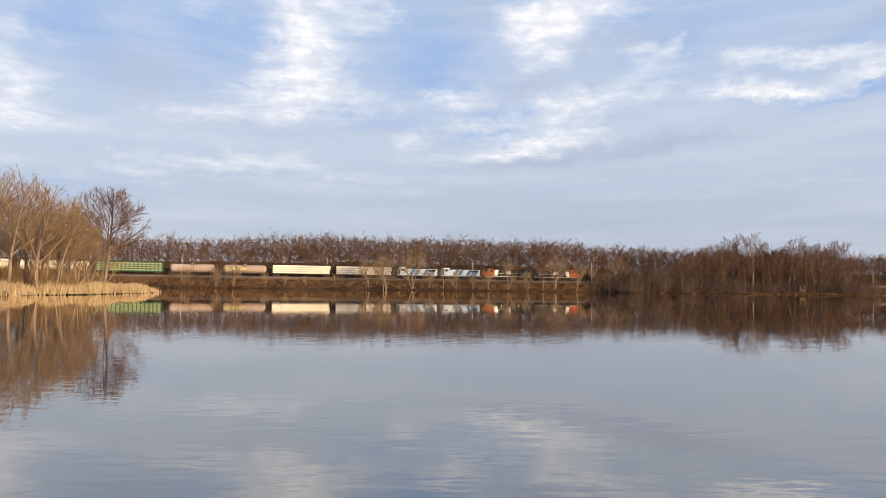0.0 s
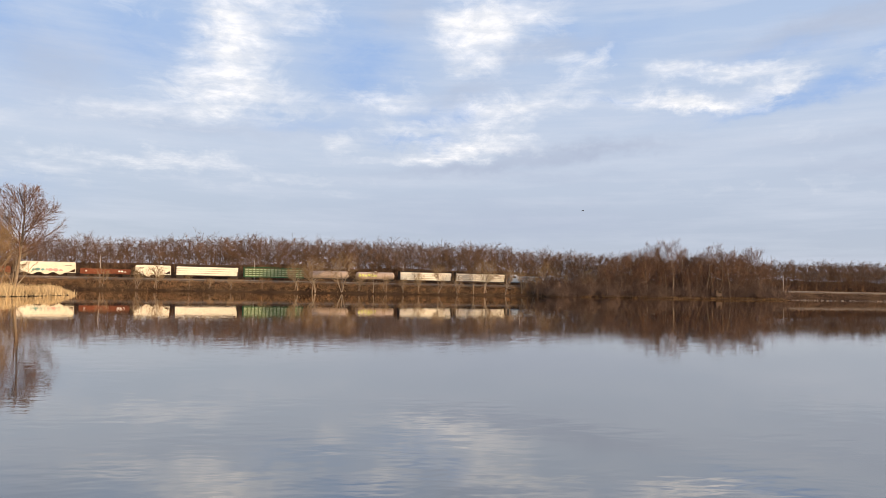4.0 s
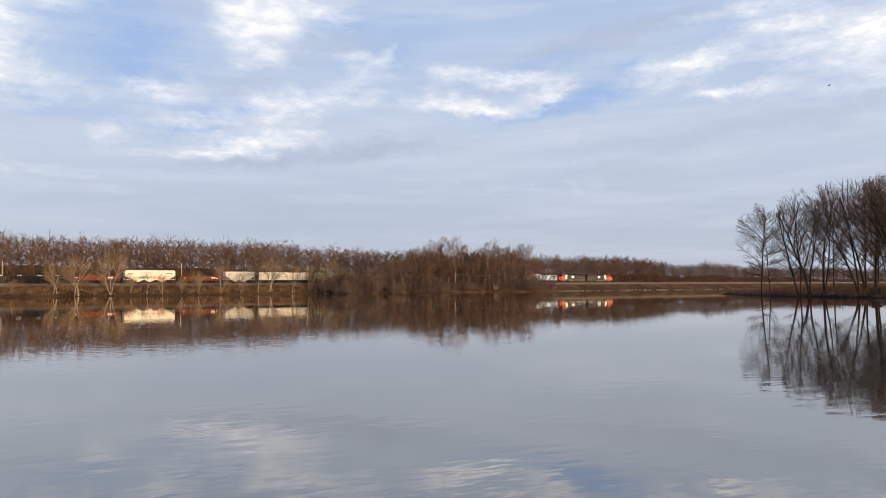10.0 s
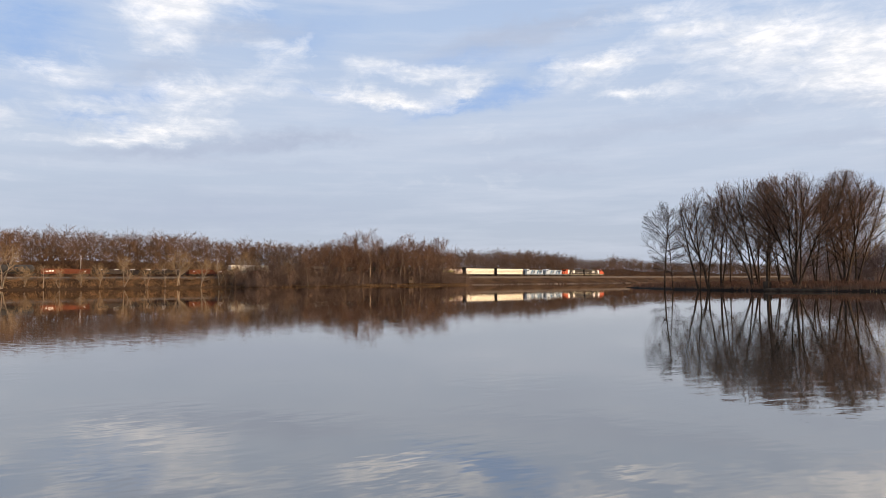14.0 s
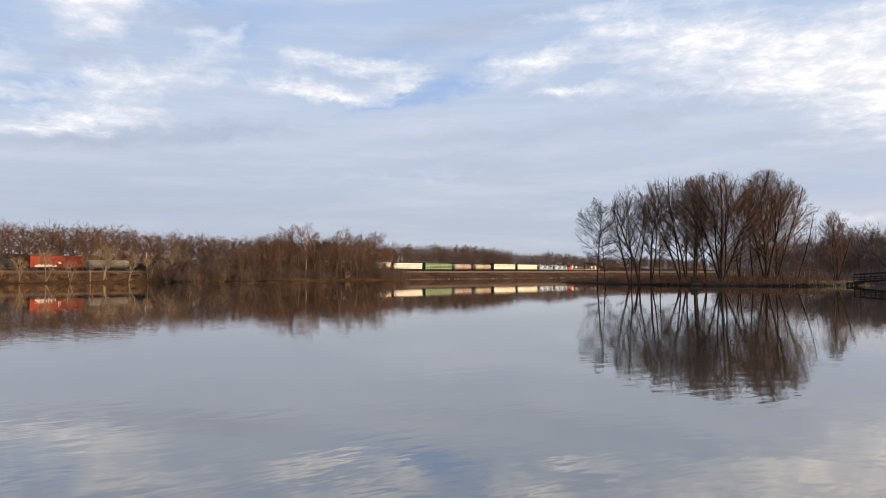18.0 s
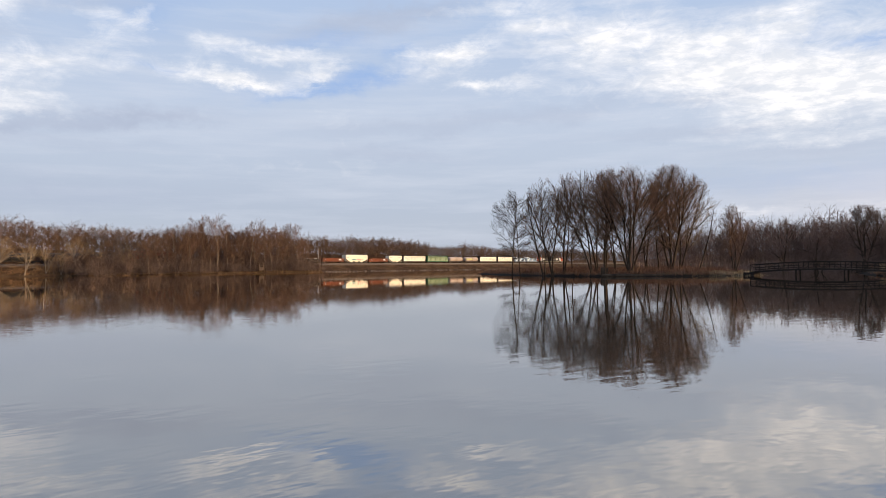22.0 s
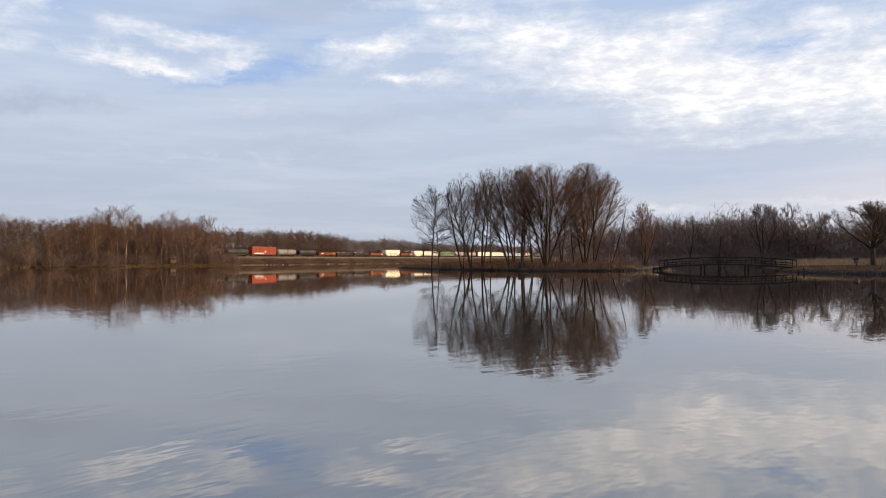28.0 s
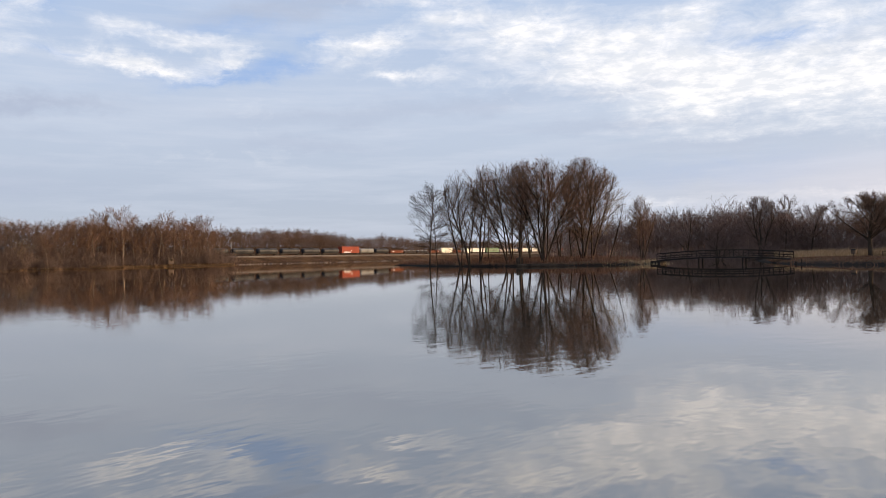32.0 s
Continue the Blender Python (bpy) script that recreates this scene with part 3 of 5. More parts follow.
def build_ground():
    az = np.radians(np.r_[np.arange(-180, -40, 3.0), np.arange(-40, 88, 0.42), np.arange(88, 180, 3.0)])
    r = np.r_[1.0, 3.0, 6.0, np.arange(12, 100, 5.0), np.arange(100, 200, 2.0), np.arange(200, 300, 5.0), np.arange(300, 400, 2.0), np.arange(400, 660, 4.0), 700, 780, 900, 1200, 2000, 4500]
    a, d = np.meshgrid(az, r, indexing="ij")
    x, y = d * np.sin(a), d * np.cos(a)
    z = height(x, y)
    na, nr = a.shape
    i, j = np.meshgrid(np.arange(na), np.arange(nr - 1), indexing="ij")
    i2 = (i + 1) % na
    q = np.stack([i * nr + j, i * nr + j + 1, i2 * nr + j + 1, i2 * nr + j], -1).reshape(-1, 4)
    v = np.stack([x, y, z], -1).reshape(-1, 3)
    me = mesh_of("ground", v, q[:, ::-1], GROUND)
    me.polygons.foreach_set("use_smooth", np.ones(len(q), bool))
    tagged(new("ground", me), "brown earth banks with dry grass round the lake", "ground", kind="structure")
    water = part("water", boxes((-900, 1100, -300, 700, -0.5, 0.0)), WATER)
    tagged(water, "calm dark lake water mirroring the sky", "water", kind="structure")


build_ground()


def build_railway():
    way = tagged(new("railway"), "single railway line on a pale ballast bank", "railway", kind="structure")
    s = np.arange(-640, 900, 4.0)
    rows = [on_track(v) for v in s]

    def strip(name, profile, mat, label=""):
        k = len(profile)
        v = [(x - o * math.sin(radians(h)), y + o * math.cos(radians(h)), z) for x, y, h in rows for o, z in profile]
        q = [(i * k + j, i * k + (j + 1) % k, (i + 1) * k + (j + 1) % k, (i + 1) * k + j) for i in range(len(rows) - 1) for j in range(k)]
        ob = new(name, mesh_of(name, np.array(v), q, mat))
        ob.parent = way
        return tagged(ob, label)

    strip("ballast", [(-3.3, RAIL - 0.65), (-2.1, RAIL - 0.2), (2.1, RAIL - 0.2), (3.3, RAIL - 0.65)], BALLAST, "pale grey ballast")
    strip("service_path", [(-4.9, RAIL - 1.3), (-4.7, RAIL - 0.88), (-3.2, RAIL - 0.6), (-3.2, RAIL - 1.3)], PATH, "brown gravel path below the ballast")
    for o in (-0.7175, 0.7175):
        strip("rail", [(o - 0.037, RAIL - 0.16), (o + 0.037, RAIL - 0.16), (o + 0.037, RAIL), (o - 0.037, RAIL)], STEEL)
    v, q = [], []
    for u in np.arange(-600, 860, 0.7):
        x, y, h = on_track(u)
        c, sn = math.cos(radians(h)), math.sin(radians(h))
        b = len(v)
        for z in (RAIL - 0.21, RAIL - 0.15):
            for lx, ly in ((-0.11, -1.3), (0.11, -1.3), (0.11, 1.3), (-0.11, 1.3)):
                v.append((x + lx * c - ly * sn, y + lx * sn + ly * c, z))
        q += [(b + 4, b + 5, b + 6, b + 7), (b, b + 1, b + 5, b + 4), (b + 1, b + 2, b + 6, b + 5), (b + 2, b + 3, b + 7, b + 6), (b + 3, b, b + 4, b + 7)]
    ties = new("sleepers", mesh_of("sleepers", np.array(v), q, TIE))
    ties.parent = way
    tagged(ties, "row of dark wooden sleepers", kind="stuff")


build_railway()


# ---- bare trees ----
def lv(n, first, ln, angle, cut, thin, least):
    return dict(n=n, first=first, len=ln, angle=angle, cut=cut, thin=thin, min=least)


def grow(rng, trunk, levels, wander=0.12, up=0.10, dome=None):
    """Branch pieces of a bare tree: rows of x, y, z, x, y, z, r, r, level. levels: for each level a dict of
    n (branches), first (from where on the parent), len (share of the parent's length), angle (degrees off it), cut (pieces), thin (share of its radius).
    dome: the crown's outline as x, y, z of its middle, half width and half height; the limbs grow out to it."""
    out = []

    def reach(p, d):
        c, k = np.array(dome[:3]), np.array([dome[3], dome[3], dome[4]])
        a, b = (p - c) / k, d / k
        aa, ab, bb = a @ a - 1, a @ b, b @ b
        root = ab * ab - aa * bb
        return max((-ab + math.sqrt(root)) / bb, 0.3) if root > 0 else 0.3

    def limb(p, d, length, radius, level, cut, end):
        step, pts = length / cut, [(p, radius)]
        for i in range(cut):
            d = d + rng.normal(0, wander, 3) + np.array([0, 0, up * (level > 0)])
            d = d / np.linalg.norm(d)
            r = radius + (end - radius) * (i + 1) / cut
            q = p + d * step
            out.append((*p, *q, pts[-1][1], r, level, stem))
            pts.append((q, r))
            p = q
        if level + 1 < len(levels) + 1 and level < len(levels):
            g = levels[level]
            many = g["n"] if not dome or level == 0 else max(1, round(g["n"] * min(1.25, length / (dome[4] * (0.75, 0.3, 0.15)[min(level, 3) - 1]))))
            for k in range(many):
                f = g["first"] + (1 - g["first"]) * (k + rng.random()) / many
                i = min(int(f * cut), cut - 1)
                a, b = pts[i], pts[i + 1]
                w = f * cut - i
                at, rr = a[0] + (b[0] - a[0]) * w, a[1] + (b[1] - a[1]) * w
                ax = b[0] - a[0]
                ax = ax / np.linalg.norm(ax)
                side = np.cross(ax, rng.normal(0, 1, 3))
                side = side / (np.linalg.norm(side) + 1e-9)
                t = radians(g["angle"] * rng.uniform(0.75, 1.25) * (1.35 - 0.7 * f if dome and level == 0 else 1.0))
                nd = ax * math.cos(t) + side * math.sin(t)
                if nd[2] < -0.15:
                    nd[2] *= -0.3
                ln = length * g["len"] * rng.uniform(0.7, 1.2) * (1.15 - 0.45 * f)
                nd = nd / np.linalg.norm(nd)
                if dome:
                    far = reach(at, nd)
                    ln = min(far * rng.uniform(0.84, 1.03), length * 1.1) if level == 0 else min(ln, far * rng.uniform(0.85, 1.15))
                limb(at, nd, ln, max(rr * g["thin"], g["min"]), level + 1, g["cut"], g["min"] * 0.6)

    for stem, (x, y, lx, ly, h, r) in enumerate(trunk):
        d = np.array([lx, ly, 1.0])
        d = d / np.linalg.norm(d)
        foot = np.array([x, y, -0.15])
        limb(foot, d, min(h, reach(foot, d) * 0.86) if dome else h, r, 0, 7, r * 0.22)
    return np.array(out)


def tubes(segs, sides):
    """Places and faces of tapered tubes along branch pieces."""
    p, q, r0, r1 = segs[:, :3], segs[:, 3:6], segs[:, 6], segs[:, 7]
    d = q - p
    d = d / (np.linalg.norm(d, axis=1, keepdims=True) + 1e-9)
    ref = np.where(np.abs(d[:, 2:3]) > 0.9, [[1.0, 0, 0]], [[0, 0, 1.0]])
    u = np.cross(d, ref)
    u = u / (np.linalg.norm(u, axis=1, keepdims=True) + 1e-9)
    w = np.cross(d, u)
    a = 2 * np.pi * np.arange(sides) / sides
    ring = u[:, None] * np.cos(a)[None, :, None] + w[:, None] * np.sin(a)[None, :, None]
    v = np.concatenate([p[:, None] + ring * r0[:, None, None], q[:, None] + ring * r1[:, None, None]], 1)
    k = np.arange(sides)
    f = np.stack([k, (k + 1) % sides, (k + 1) % sides + sides, k + sides], 1)
    faces = (np.arange(len(segs)) * 2 * sides)[:, None, None] + f[None]
    return v.reshape(-1, 3), faces.reshape(-1, 4)


def twigs(rng, segs, count, length, wide, stray=0.45):
    """The finest twigs: slim tapered blades springing from the outer branch pieces."""
    g = np.repeat(segs, count, 0)
    n = len(g)
    p = g[:, :3] + (g[:, 3:6] - g[:, :3]) * rng.uniform(0.15, 1.0, (n, 1))
    d = g[:, 3:6] - g[:, :3]
    d = d / (np.linalg.norm(d, axis=1, keepdims=True) + 1e-9) + rng.normal(0, stray, (n, 3)) + np.array([0, 0, 0.15])
    d = d / np.linalg.norm(d, axis=1, keepdims=True)
    side = np.cross(d, rng.normal(0, 1, (n, 3)))
    side = side / (np.linalg.norm(side, axis=1, keepdims=True) + 1e-9) * wide / 2
    q = p + d * (length * rng.uniform(0.5, 1.25, (n, 1)))
    v = np.stack([p - side, p + side, q + side * 0.35, q - side * 0.35], 1).reshape(-1, 3)
    return v, np.arange(n * 4).reshape(-1, 4)


def bush_template(rng, count, tall, spread, wide):
    """A bare bush: slim stems fanning from the ground, each with side twigs."""
    a, lean = rng.uniform(0, 6.283, count), np.abs(rng.normal(0, 0.62, count))
    d = np.stack([np.cos(a) * lean, np.sin(a) * lean, np.ones(count)], 1)
    d = d / np.linalg.norm(d, axis=1, keepdims=True)
    base = np.stack([rng.normal(0, spread, count), rng.normal(0, spread, count), np.zeros(count)], 1)
    start = base + d * (tall * rng.uniform(0, 0.72, (count, 1)) ** 1.1)
    g = np.concatenate([start, start + d * (tall * rng.uniform(0.25, 0.5, (count, 1)))], 1)
    return twigs(rng, g, 1, tall * 0.36, wide, 0.75)


def slats(rng, p, q, w0, w1):
    """Slim tapered branches from p to q, each turned at random about its length."""
    d = q - p
    side = np.cross(d, rng.normal(0, 1, d.shape))
    side = side / (np.linalg.norm(side, axis=1, keepdims=True) + 1e-9) / 2
    v = np.stack([p - side * w0, p + side * w0, q + side * w1, q - side * w1], 1).reshape(-1, 3)
    return v, np.arange(len(p) * 4).reshape(-1, 4)


def wood_template(rng, h, limbs, subs, tips, wide):
    """A woodland tree seen far off: stem, main limbs, branches and twigs in a round crown."""
    lean = rng.normal(0, 0.04, 2) * h
    top = np.array([lean[0], lean[1], h * 0.74])
    f = np.linspace(0.22, 1.0, limbs) + rng.normal(0, 0.03, limbs)
    a = np.arange(limbs) * 2.4 + rng.uniform(0, 6.283)
    rise = np.radians(24 + 40 * np.clip(f, 0, 1) ** 1.5)
    d = np.stack([np.cos(a) * np.cos(rise), np.sin(a) * np.cos(rise), np.sin(rise)], 1)
    ln = h * (0.38 - 0.14 * np.clip(f, 0, 1)) * rng.uniform(0.75, 1.15, limbs)
    p = top[None] * f[:, None]
    bend = p + d * ln[:, None] * 0.5 + rng.normal(0, 0.02 * h, (limbs, 3))
    q = bend + (d + np.array([0, 0, 0.2])) * ln[:, None] * 0.5

    def spring(p, q, many, size, stray):
        p, q = np.repeat(p, many, 0), np.repeat(q, many, 0)
        d = q - p
        d = d / (np.linalg.norm(d, axis=1, keepdims=True) + 1e-9)
        at = p + (q - p) * rng.uniform(0.2, 1.0, (len(p), 1))
        d = d + rng.normal(0, stray, d.shape) + np.array([0, 0, 0.12])
        d = d / np.linalg.norm(d, axis=1, keepdims=True)
        return at, at + d * size * rng.uniform(0.6, 1.25, (len(p), 1))

    p1, q1 = spring(np.concatenate([p, bend]), np.concatenate([bend, q]), subs, h * 0.15, 0.6)
    p2, q2 = spring(p1, q1, tips, h * 0.095, 0.8)
    stem = np.array([[0, 0, -0.3, *top, h * 0.013, h * 0.004]])
    return joined(tubes(stem, 3), slats(rng, p, bend, wide * 2.6, wide * 2.0), slats(rng, bend, q, wide * 2.0, wide * 1.3), slats(rng, p1, q1, wide * 1.4, wide * 0.9), slats(rng, p2, q2, wide, wide * 0.5))


def joined(*lots):
    v, f, n = [], [], 0
    for a, b in lots:
        v.append(a), f.append(b + n)
        n += len(a)
    return np.concatenate(v), np.concatenate(f)


def tree_thing(name, segs, bark, twig, trunk_levels=1, spray=None):
    """A tree with its trunk and its crown of branches as parts."""
    base = new(name)
    lv = segs[:, 8]
    for k in range(int(segs[:, 9].max()) + 1):
        t = new("trunk", mesh_of("trunk", *tubes(segs[(lv == 0) & (segs[:, 9] == k)], 7), bark))
        t.data.polygons.foreach_set("use_smooth", np.ones(len(t.data.polygons), bool))
        t.parent = base
    if trunk_levels > 1:
        t = new("scaffold", mesh_of("scaffold", *tubes(segs[lv == 1], 5), bark))
        t.parent = base
        tagged(t, kind="stuff")
    v, f = joined(*[tubes(segs[lv == k], 4 if k < 3 else 3) for k in range(trunk_levels, 6) if (lv == k).any()])
    c = new("crown", mesh_of("crown", v, f, twig))
    if spray:
        count, ln, wide = spray
        last = segs[lv >= lv.max() - (0 if count < 0 else 1)]
        v2, f2 = twigs(np.random.default_rng(len(segs)), last, abs(count), ln, wide, 0.8)
        c.data = mesh_of("crown", *joined((v, f), (v2, f2)), twig)
    c.parent = base
    return base


def at_ground(x, y, turn=0.0, scale=1.0, tall=1.0, sink=0.1):
    z = float(height(np.array([x]), np.array([y]))[0])
    return pose(x, y, z - sink, 0, 0, turn) @ Matrix.Diagonal((K * scale, K * scale, K * scale * tall, 1))


def scattered(name, templates, places, mat, label, category, seed, kind="stuff"):
    """Many small growths joined into one mesh. Places: x, y, scale, tall."""
    rng = np.random.default_rng(seed)
    P = np.array(places)
    P[:, 2] *= K
    z = height(P[:, 0], P[:, 1])
    lots = []
    for (x, y, s, t), zz in zip(P, z):
        v, f = templates[rng.integers(len(templates))]
        a = rng.uniform(0, 6.283)
        c, sn = math.cos(a), math.sin(a)
        lots.append((np.stack([(v[:, 0] * c - v[:, 1] * sn) * s + x, (v[:, 0] * sn + v[:, 1] * c) * s + y, v[:, 2] * s * t + zz - 0.1], 1), f))
    return tagged(new(name, mesh_of(name, *joined(*lots), mat)), label, category, kind=kind)


def blades(name, places, tall, wide, mat, label, seed, category="grass", tilt=0.25, clumpy=0.35):
    """Dry blades standing on the ground, joined into one mesh."""
    rng = np.random.default_rng(seed)
    P = np.array(places)
    n = len(P)
    z = height(P[:, 0], P[:, 1]) - 0.05
    h = tall * rng.uniform(0.45, 1.15, n) * (1 + clumpy * (0.6 * wobble(P[:, 0], P[:, 1], 0.9) + 0.5 * wobble(P[:, 0] + 31, P[:, 1], 2.3)))
    a = rng.uniform(0, 3.1416, n)
    w = wide * rng.uniform(0.6, 1.4, n)
    base = np.stack([P[:, 0], P[:, 1], z], 1)
    side = np.stack([np.cos(a), np.sin(a), 0 * a], 1) * w[:, None] / 2
    tip = base + np.stack([rng.normal(0, tilt, n) * h, rng.normal(0, tilt, n) * h, h], 1)
    mid = (base + tip) / 2 + np.array([0, 0, 0.06]) * h[:, None]
    v = np.stack([base - side, base + side, mid + side * 0.7, tip + side * 0.1, tip - side * 0.1, mid - side * 0.7], 1).reshape(-1, 3)
    o = (np.arange(n) * 6)[:, None]
    f = np.concatenate([o + np.array([[0, 1, 2, 5]]), o + np.array([[5, 2, 3, 4]])])
    return tagged(new(name, mesh_of(name, v, f, mat)), label, category, kind="stuff")


# ---- woods behind the railway ----
def wood_templates(seed, count, h=20.0, limbs=10, subs=3, tips=4, wide=0.085):
    rng = np.random.default_rng(seed)
    return [wood_template(rng, h * rng.uniform(0.88, 1.06), limbs, subs, tips, wide) for _ in range(count)]


def build_far_woods():
    """Rows of trees climbing the low hill, so that their tops make the skyline."""
    rng = np.random.default_rng(5)
    places = []
    for row, off in enumerate((10, 14, 20, 28, 36, 43, 50)):
        s = -190.0
        while s < 720:
            x, y = along(s, off + rng.normal(0, 1.6))
            top = float(skyline(np.array(x), np.array(y)))
            g = float(height(np.array([x]), np.array([y]))[0])
            tall = (top - g) * (rng.uniform(0.42, 0.62) if row == 0 else rng.uniform(0.60, 0.80) if row == 1 else rng.uniform(0.76, 0.92) if row == 2 else rng.uniform(0.88, 1.03))
            size = max(tall, 4.5) / (20.0 * K)
            places.append((x, y, max(size, 0.2) * 1.25, rng.uniform(0.95, 1.05) / 1.25))
            s += (rng.uniform(2.8, 5.2) if row < 3 else rng.uniform(3.2, 5.6)) * (1.0 if s < 380 else 1.3)
    scattered("far_woods", wood_templates(11, 12, 20.0, 11, 3, 6, 0.082), places, WOODS, "bare brown winter woods along the railway", "woods", 3)


build_far_woods()


def build_brush():
    """Bushes and saplings on the slope between railway and water."""
    rng = np.random.default_rng(8)
    bush = [bush_template(rng, 110, 2.4, 0.5, 0.04) for _ in range(7)]
    big = [bush_template(rng, 230, 3.0, 0.7, 0.042) for _ in range(7)]
    places = []
    for s in np.arange(-330, 90, 0.75):
        places.append((*along(s, rng.uniform(-13.8, -6.0)), rng.uniform(0.6, 1.25), rng.uniform(0.8, 1.2)))
    scattered("bank_brush", bush, places, BRUSH, "low reddish-brown bare brush on the railway bank", "brush", 4)
    thick = []
    for s in np.arange(78, 214, 0.42):
        thick.append((*along(s, rng.uniform(-25.5, -5.5)), rng.uniform(1.0, 2.2), rng.uniform(0.9, 1.3)))
    woods = []
    for s in np.arange(72, 206, 1.1):
        az_tall = float(np.interp(s, [72, 95, 110, 135, 196, 206], [0.42, 0.56, 0.66, 0.62, 0.58, 0.45]))
        woods.append((*along(s, rng.uniform(-21, -7)), az_tall * rng.uniform(0.8, 1.15), 1.0))
    scattered("shore_woods", wood_templates(14, 8, 20.0, 11, 3, 5, 0.085), woods, SHADED_BRUSH, "dense brown bare woods along the lake shore", "woods", 16)
    scattered("thicket", big, thick, SHADED_BRUSH, "dense bare thicket on the wooded lake shore", "brush", 6)
    low = []
    for s in np.arange(220, 620, 2.6):
        low.append((*along(s, rng.uniform(-13.5, -5.0)), rng.uniform(0.3, 0.6), rng.uniform(0.7, 1.0)))
    scattered("low_brush", bush, low, SHADED_BRUSH, "low dry brush on the open railway bank", "brush", 7)
    # darker grass colour on this stretch stands in for the bank's shade
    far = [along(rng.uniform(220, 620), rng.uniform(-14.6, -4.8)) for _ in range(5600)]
    blades("open_bank_grass", far, 0.7, 0.10, GRASS, "grass on the open railway bank, coloured dull brown for shade", 10)
    pts = [along(rng.uniform(-330, 222), rng.uniform(-14.6, -4.8)) for _ in range(10500)]
    pts += [along(rng.uniform(76, 216), rng.uniform(-26.5, -13)) for _ in range(5000)]
    blades("bank_grass", pts, 0.8, 0.10, BANKGRASS, "dry tawny grass on the railway bank", 9)


build_brush()


def build_bank_trees():
    """Small pale-stemmed trees standing at the water's edge below the railway."""
    rng = np.random.default_rng(21)
    kinds = []
    for k in range(5):
        stems = [(rng.normal(0, 0.3), rng.normal(0, 0.3), rng.normal(0, 0.14), rng.normal(0, 0.14), rng.uniform(6.0, 8.5), 0.11) for _ in range((2, 3, 3, 1, 2)[k])]
        segs = grow(rng, stems, [lv(9, 0.25, 0.45, 52, 3, 0.7, 0.055), lv(6, 0.15, 0.5, 44, 2, 0.6, 0.024), lv(3, 0.3, 0.55, 40, 1, 0.7, 0.014)], wander=0.10, up=0.06, dome=(0, 0, 5.0, 3.4, 3.7))
        t = tree_thing("bank_tree", segs, BARK_PALE, TWIG_TAN, 2, (-1, 0.5, 0.022))
        tagged(t, "small bare tree with pale stems at the water's edge", "tree", "trees along the railway bank")
        kinds.append(t)
    used = 0
    for az, tall in BANK_TREES:
        x, y = at_bearing(az, rng.uniform(-12.8, -11.0))
        m = at_ground(x, y, rng.uniform(0, 360), tall / 6.4, rng.uniform(0.95, 1.05))
        if used < len(kinds):
            kinds[used].matrix_basis = m
        else:
            kind = kinds[rng.integers(len(kinds))]
            copy_thing(kind, m @ Matrix.Diagonal([1 / v for v in kind.scale] + [1]))
        used += 1


BANK_TREES = [(-19.3, 6), (-17.0, 6.5), (-15.7, 7), (-13.3, 5), (-11.9, 3.5), (-10.3, 3.5), (-8.0, 4.5), (-5.4, 9.5), (-4.05, 11.5), (-1.8, 12), (-0.6, 6),
              (0.6, 7), (1.6, 6), (3.0, 5), (4.1, 7), (5.7, 10), (7.3, 7), (8.5, 9), (9.5, 12), (11.0, 10), (12.3, 8), (14.4, 12), (16.0, 8), (17.5, 10), (13.2, 7)]
build_bank_trees()


def build_clump():
    """The taller trees on the wooded shore, whose thin tops stand against the sky."""
    rng = np.random.default_rng(31)
    kinds = []
    for k in range(5):
        h = (17, 18, 19, 16, 18)[k]
        segs = grow(rng, [(0, 0, rng.normal(0, 0.05), rng.normal(0, 0.05), h, 0.24)],
                    [lv(16, 0.22, 0.40, 48, 3, 0.5, 0.055), lv(8, 0.12, 0.45, 40, 2, 0.6, 0.035), lv(4, 0.2, 0.5, 38, 1, 0.7, 0.022)], wander=0.06, dome=(0, 0, 9.6, 5.4, 7.0))
        t = tree_thing("shore_tree", segs, BARK, TWIG, 1, (-3, 0.8, 0.03))
        kinds.append(tagged(t, "tall slender bare tree on the wooded shore", "tree", "trees on the wooded shore"))
    spots = [(19.5, 0.85), (20.6, 1.08), (21.4, 1.22), (22.2, 1.25), (22.9, 1.15), (23.8, 1.08), (24.6, 1.05), (25.5, 1.04), (26.2, 1.0), (27.0, 1.04), (27.8, 1.12), (28.6, 1.06), (29.3, 1.14), (29.9, 1.0), (30.4, 0.72), (18.6, 0.7), (17.4, 0.62), (21.0, 0.9), (23.3, 0.95), (25.0, 0.9), (26.6, 0.9), (28.2, 0.95), (29.0, 0.85), (24.2, 0.8), (22.0, 0.85), (20.2, 0.8), (21.7, 1.0), (22.6, 1.05), (23.0, 0.9), (24.9, 0.95), (25.8, 0.95), (27.4, 1.0), (28.9, 1.05), (18.0, 0.6), (19.0, 0.7), (16.4, 0.6)]
    for i, (az, sc) in enumerate(spots):
        x, y = at_bearing(az, rng.uniform(-19, -8))
        m = at_ground(x, y, rng.uniform(0, 360), sc * rng.uniform(0.95, 1.05) * 1.16)
        if i < len(kinds):
            kinds[i].matrix_basis = m
        else:
            copy_thing(kinds[rng.integers(len(kinds))], m)


build_clump()


